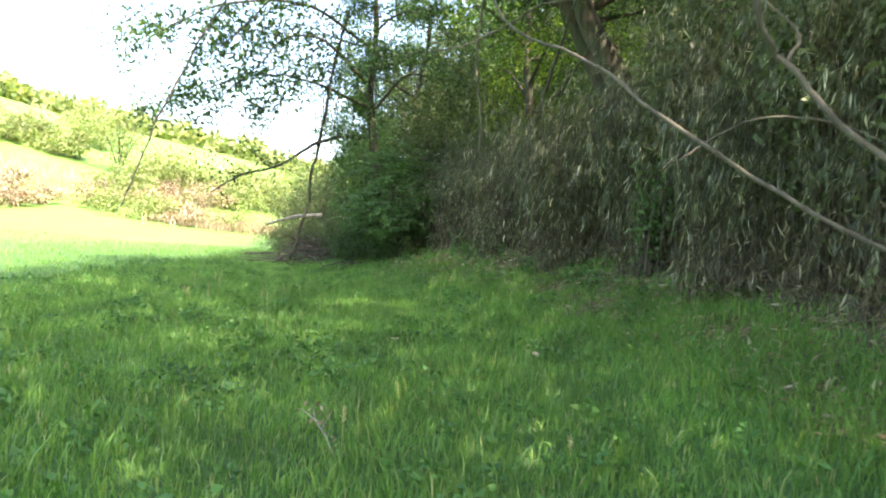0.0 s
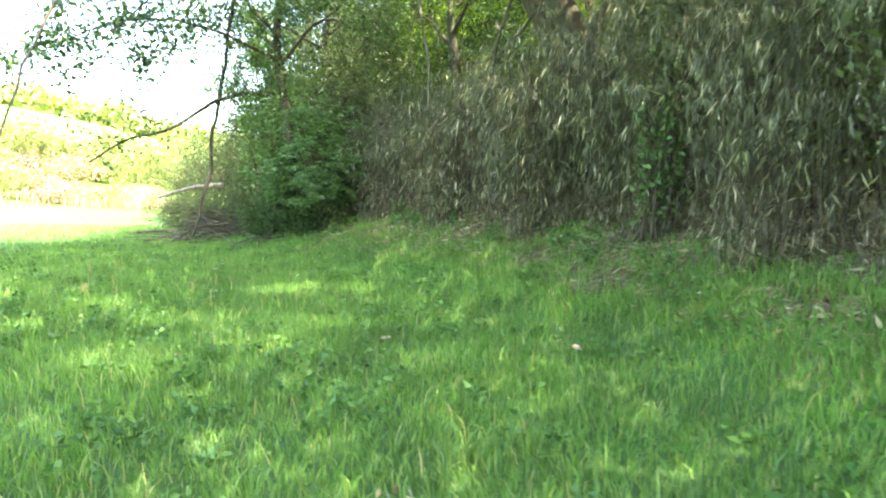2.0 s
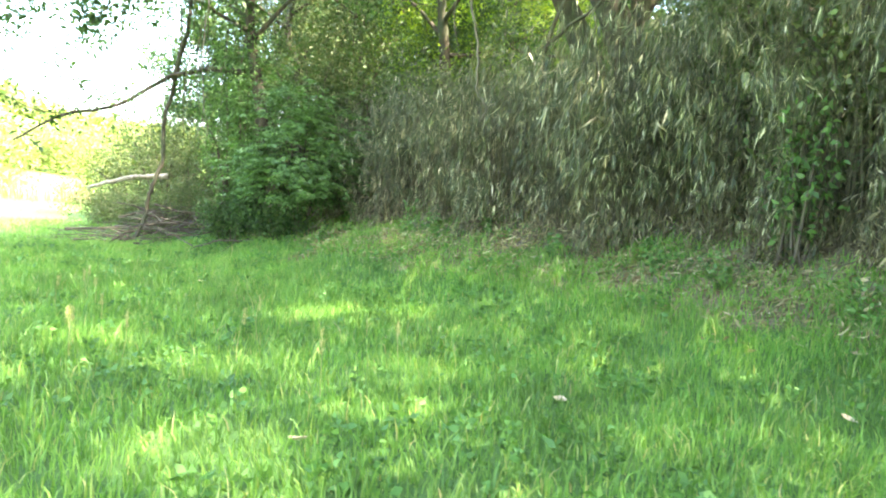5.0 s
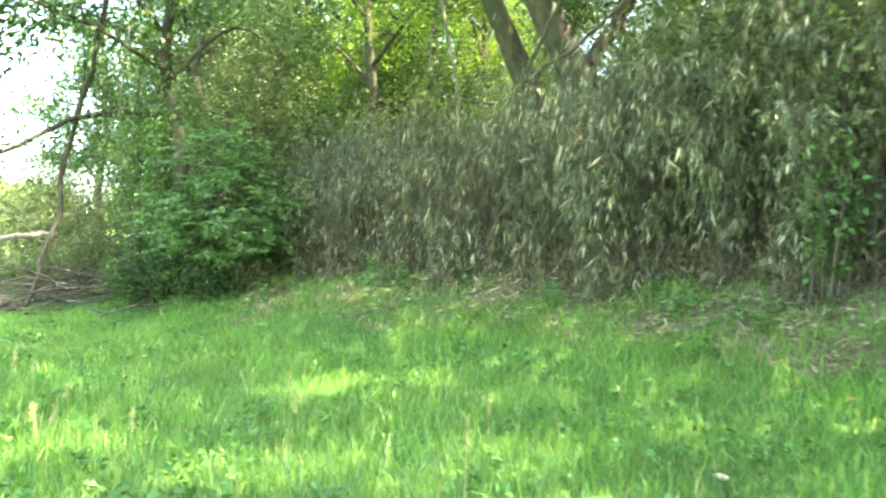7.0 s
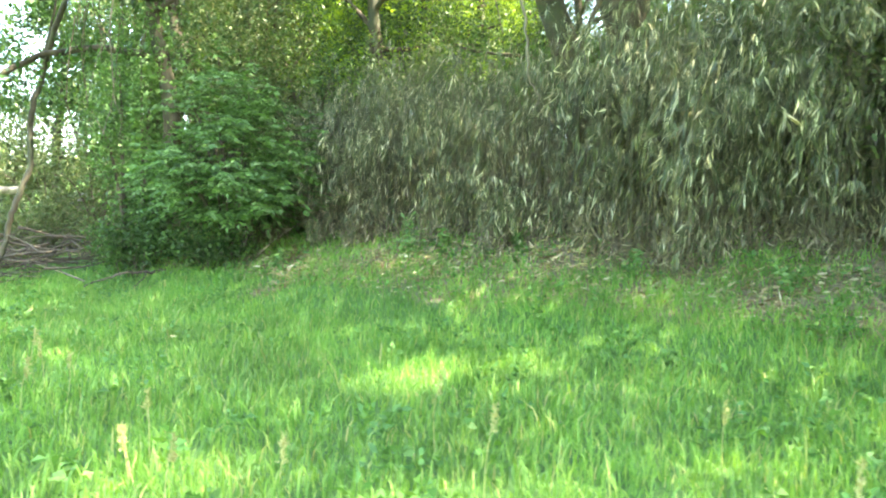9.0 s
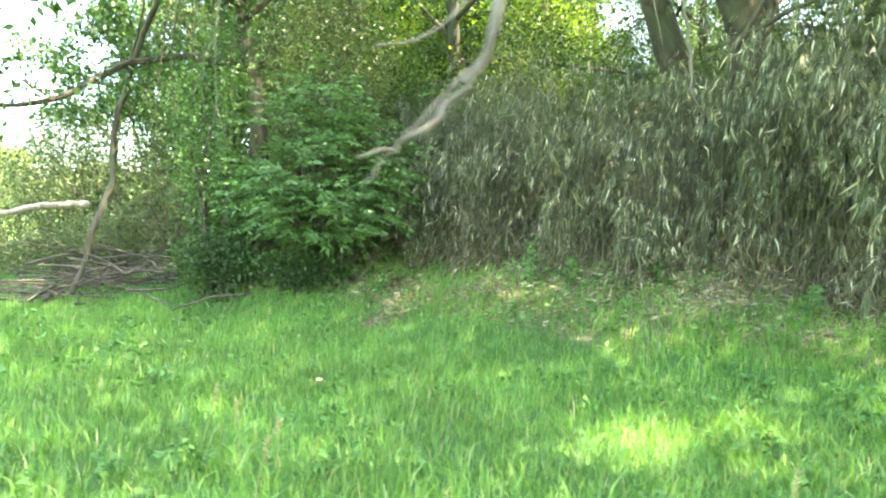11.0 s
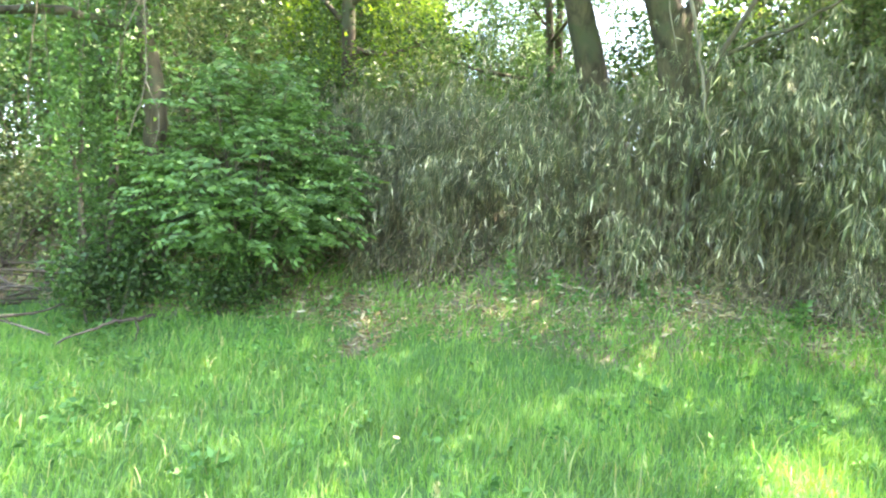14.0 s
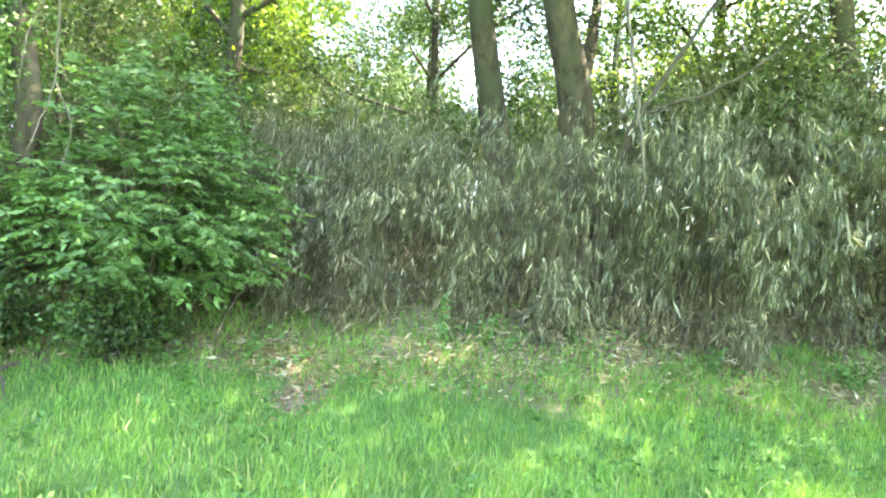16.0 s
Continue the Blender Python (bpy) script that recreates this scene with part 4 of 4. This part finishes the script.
# ---- small things in the grass and on the bank ----
def seed_stalk(x, y, tall, seed, fluffy=True):
    """A lone grass stalk with a seed head of small scales and two thin blades."""
    own = np.random.default_rng(seed)
    foot = np.array(on_ground(x, y, -0.01))
    root = base("seed_stalk", foot, "tall pale grass stalk with a drooping seed head", "grass stalk", "grass stalks")
    tip = foot + (own.normal(0, 0.05), own.normal(0, 0.05), tall)
    line = spline([foot, (foot + tip) / 2 + own.normal(0, 0.012, 3), tip], 5)
    part("stalk", np_mesh("stalk", *tube(line, np.linspace(0.003, 0.0018, len(line)), 5), STRAW, True), root)
    m = 46
    s = own.uniform(0, 1, m)
    at = tip - np.array((0, 0, 1.0)) * (s * 0.28 * tall)[:, None] + own.normal(0, 0.006, (m, 3))
    way = own.normal(0, 0.45, (m, 3)) + (0, 0, 1.0)
    part("seed_head", np_mesh("seed_head", *leaves(at, way, 0.03, 0.010, 0.1), STRAW), root)
    at = np.repeat(line[2:5], 1, 0)
    part("blade", np_mesh("blade", *leaves(at, own.normal(0, 0.5, (3, 3)) + (0, 0, 0.6), 0.16, 0.009, 0.3), GRASS), root)


STRAW = leaf_material("straw_seed_head", [(0.0, (0.34, 0.36, 0.16)), (1.0, (0.55, 0.52, 0.28))], 0.3, 0.6)
STALKS = ((-2.13, 9.56, 0.62), (-4.57, 13.25, 0.5), (-2.46, 11.76, 0.5), (-1.29, 10.59, 0.45), (-4.13, 11.95, 0.35), (-4.56, 14.53, 0.45), (-4.41, 14.09, 0.45), (-3.98, 12.37, 0.4),
          (-2.68, 10.97, 0.5), (-4.11, 11.8, 0.35), (-4.3, 13.8, 0.4), (-2.71, 18.99, 0.35), (-3.64, 11.31, 0.4), (-0.37, 5.01, 0.35), (1.21, 4.75, 0.3), (-4.08, 11.39, 0.45))
for k, (sx, sy, st) in enumerate(STALKS):
    seed_stalk(sx, sy, st, 300 + k)


def fallen_leaf(x, y, size, turn, seed):
    """One large curled dry leaf: a cupped blade with a midrib."""
    own = np.random.default_rng(seed)
    bm = bmesh.new()
    rows = []
    for i in range(7):
        s = i / 6
        w = 0.42 * size * math.sin(math.pi * min(s * 0.92 + 0.06, 1)) ** 0.8
        curl = 0.18 * size * (s - 0.4) ** 2 * 3
        rows.append([bm.verts.new((s * size, q * w, curl + abs(q) ** 1.5 * 0.3 * w + own.normal(0, 0.003))) for q in (-1, -0.5, 0, 0.5, 1)])
    for a, b in zip(rows, rows[1:]):
        for j in range(4):
            bm.faces.new((a[j], a[j + 1], b[j + 1], b[j]))
    me = bpy.data.meshes.new("fallen_leaf")
    bm.to_mesh(me)
    bm.free()
    me.materials.append(PALE_LEAF)
    for p in me.polygons:
        p.use_smooth = True
    ob = new("fallen_leaf", me)
    ob.matrix_world = pose(*on_ground(x, y, 0.07), own.uniform(-15, 15), own.uniform(-15, 15), turn)
    tagged(ob, "pale dry leaf fallen on the grass", "leaf", "fallen leaves")


PALE_LEAF = bark_material("pale_dry_leaf", (0.34, 0.26, 0.17), (0.62, 0.53, 0.40), 25.0)
for k, (lx, ly, ls, la) in enumerate(((-0.38, 9.35, 0.17, 40), (-2.28, 8.93, 0.17, 160), (1.72, 13.5, 0.16, 80), (2.05, 13.0, 0.14, 10), (2.3, 10.6, 0.15, 200), (1.5, 8.4, 0.15, 120), (-0.5, 17.2, 0.14, 70), (0.2, 15.6, 0.13, 300), (2.4, 9.2, 0.15, 30), (-3.2, 15.9, 0.1, 30))):
    fallen_leaf(lx, ly, ls * 0.75, la, 330 + k)


def stone(x, y, size, seed):
    own = np.random.default_rng(seed)
    bm = bmesh.new()
    bmesh.ops.create_icosphere(bm, subdivisions=2, radius=size)
    for v in bm.verts:
        v.co *= 1 + 0.25 * noise.noise(v.co * (2.2 / size) + Vector((seed, 0, 0)))
        v.co.z *= 0.65
    me = bpy.data.meshes.new("stone")
    bm.to_mesh(me)
    bm.free()
    me.materials.append(STONE)
    ob = new("stone", me)
    ob.matrix_world = pose(*on_ground(x, y, size * 0.25), 0, 0, own.uniform(0, 360))
    tagged(ob, "pale earthy stone lying on the bank", "stone", "stones")


for k, (px, py, ps) in enumerate(((0.1, 19.5, 0.075), (-0.75, 18.9, 0.09), (-0.4, 18.6, 0.06), (-1.0, 18.6, 0.1), (1.35, 16.6, 0.05), (0.75, 18.4, 0.06), (2.2, 14.0, 0.06), (2.0, 14.4, 0.045))):
    stone(px, py, ps * 0.7, 350 + k)


def green_plant(place, tall, count, leaf, material, label, seed):
    """A small upright herb with broad leaves on a few stems."""
    own = np.random.default_rng(seed)
    foot = np.array(on_ground(*place, -0.02))
    root = base("green_plant", foot, label, "plant", "small green plants")
    lines = []
    for k in range(4):
        tip = foot + (own.normal(0, 0.13), own.normal(0, 0.13), tall * own.uniform(0.7, 1.0))
        line = spline([foot, (foot + tip) / 2 + own.normal(0, 0.03, 3), tip], 5)
        part("stem", np_mesh("stem", *tube(line, np.linspace(0.006, 0.003, len(line)), 5), WEED, True), root)
        lines.append(line[2:])
    lines = np.concatenate(lines)
    at = lines[own.integers(0, len(lines), count)]
    way = own.normal(0, 1, (count, 3)) * (1, 1, 0.35)
    part("leaves", np_mesh("leaves", *leaves(at, way, leaf * own.uniform(0.7, 1.2, count), leaf * 0.45, 0.2), material), root)


for k, (gx, gy, gt) in enumerate(((0.55, 17.3, 0.75), (2.0, 14.1, 0.5), (1.6, 15.9, 0.4), (-0.9, 19.3, 0.4), (2.6, 12.4, 0.45), (3.0, 9.6, 0.5), (2.7, 11.3, 0.5), (0.9, 16.9, 0.45))):
    green_plant((gx, gy), gt, 60, 0.10, SHRUB_LEAF, "small bright green plant at the bamboo's foot", 370 + k)


for k, (gx, gy) in enumerate(((-1.9, 7.3), (-1.6, 7.0), (-0.8, 7.2), (-2.6, 7.1), (-1.2, 7.6), (-2.2, 6.8), (-3.4, 10.3), (-0.9, 11.0), (-2.6, 12.2), (-4.4, 17.6), (-1.0, 14.6))):
    green_plant((gx, gy), 0.24, 22, 0.085, WEED, "broad-leaved meadow herb standing among the grass", 420 + k)


def bank_twigs():
    own = np.random.default_rng(390)
    for k in range(26):
        y0 = own.uniform(8, 20)
        d0 = own.uniform(1.0, 2.3)
        x0 = float(np.interp(y0, EDGE_Y, EDGE_X)) + d0 / 0.93
        a, half = own.uniform(0, 6.28), own.uniform(0.1, 0.3)
        p = [(x0 + math.cos(a) * half * q + own.normal(0, 0.02), y0 + math.sin(a) * half * q) for q in (-1, -0.3, 0.3, 1)]
        pts = [on_ground(u, w, 0.02 + own.uniform(0, 0.02)) for u, w in p]
        line = spline(pts, 4)
        twig = new("dry_twig", np_mesh("dry_twig", *tube(line, np.linspace(0.008, 0.003, len(line)), 5), DEAD, True))
        tagged(twig, "short pale dry twig lying on the earth bank", "twig", "twigs on the bank")


bank_twigs()


def lobed_leaf(parent, place, size, turn):
    """A thin five-lobed leaf, slightly cupped, hanging by its stalk."""
    bm = bmesh.new()
    mid = bm.verts.new((0, 0, 0.02 * size))
    rim = []
    for i in range(10):
        a = i * math.pi / 5
        r = size * (0.55 if i % 2 == 0 else 0.3)
        rim.append(bm.verts.new((math.sin(a) * r, math.cos(a) * r - 0.5 * size, -0.12 * r)))
    mid.co.y -= 0.5 * size
    for i in range(10):
        bm.faces.new((mid, rim[i], rim[(i + 1) % 10]))
    bmesh.ops.transform(bm, matrix=pose(*place, *turn), verts=bm.verts)
    me = bpy.data.meshes.new("leaf")
    bm.to_mesh(me)
    bm.free()
    me.materials.append(YOUNG_LEAF)
    part("leaf", me, parent)


bough("canopy_bough", "long leafy bough arching from the bank over the meadow", "branch", [
    ([(5.0, 11.9, 8.6), (2.0, 12.2, 8.9), (-1.0, 12.3, 7.8), (-3.4, 11.9, 5.8), (-4.5, 11.4, 3.4), (-4.86, 11.02, 2.0), (-4.98, 11.02, 1.72), (-5.12, 11.04, 1.62)], 0.035, 0.003),
    ([(-4.92, 11.02, 1.8), (-5.02, 11.04, 1.68), (-5.1, 11.05, 1.58)], 0.004, 0.002),
    ([(-4.86, 11.02, 2.0), (-4.98, 11.06, 1.86), (-5.08, 11.08, 1.82)], 0.004, 0.002)], DEAD)
bough("canopy_bough", "drooping leafy bough high over the meadow", "branch", [
    ([(2.0, 12.2, 8.9), (-0.6, 13.6, 8.6), (-2.6, 14.4, 7.4), (-4.2, 14.8, 5.9), (-5.6, 14.9, 4.6)], 0.05, 0.008),
    ([(-2.6, 14.4, 7.4), (-3.6, 13.8, 7.2), (-5.0, 13.4, 6.2), (-6.2, 13.2, 5.2)], 0.025, 0.006),
    ([(-4.2, 14.8, 5.9), (-4.4, 15.2, 5.2), (-4.9, 15.5, 4.3)], 0.012, 0.004),
    ([(-0.6, 13.6, 8.6), (-1.8, 13.2, 8.0), (-2.8, 12.8, 7.0), (-3.4, 12.6, 6.3)], 0.02, 0.005)], BRUSHWOOD, 900, TREE_LEAF, 0.085, 0.28)
sprig = bough("hanging_sprig", "thin twig with large young yellow-green leaves hanging from above", "branch", [
    ([(-4.9, 13.4, 6.25), (-5.3, 12.7, 4.0), (-5.64, 12.4, 2.55), (-5.74, 12.42, 2.28)], 0.007, 0.003),
    ([(-5.64, 12.4, 2.55), (-5.8, 12.45, 2.5), (-5.95, 12.5, 2.45)], 0.004, 0.002)], DEAD)
for place, size, turn in (((-5.74, 12.42, 2.36), 0.085, (70, 0, -40)), ((-5.70, 12.38, 2.30), 0.08, (80, 20, -60)), ((-5.78, 12.44, 2.31), 0.07, (60, -20, -20)), ((-5.72, 12.42, 2.22), 0.075, (75, 10, -50)), ((-5.95, 12.5, 2.44), 0.07, (70, 0, -30))):
    lobed_leaf(sprig, place, size, turn)
bough("dead_weed", "dead pale stem with withered side shoots leaning in the grass", "weed", [
    ([on_ground(-0.42, 5.0, 0.0), (-0.5, 5.12, 0.1), (-0.6, 5.25, 0.17), (-0.66, 5.35, 0.27)], 0.007, 0.004),
    ([(-0.6, 5.25, 0.17), (-0.7, 5.28, 0.24), (-0.76, 5.3, 0.25)], 0.005, 0.003),
    ([(-0.55, 5.18, 0.14), (-0.52, 5.24, 0.22), (-0.56, 5.3, 0.3)], 0.004, 0.003)], PALE_WOOD, 26, LITTER, 0.06, 0.03)
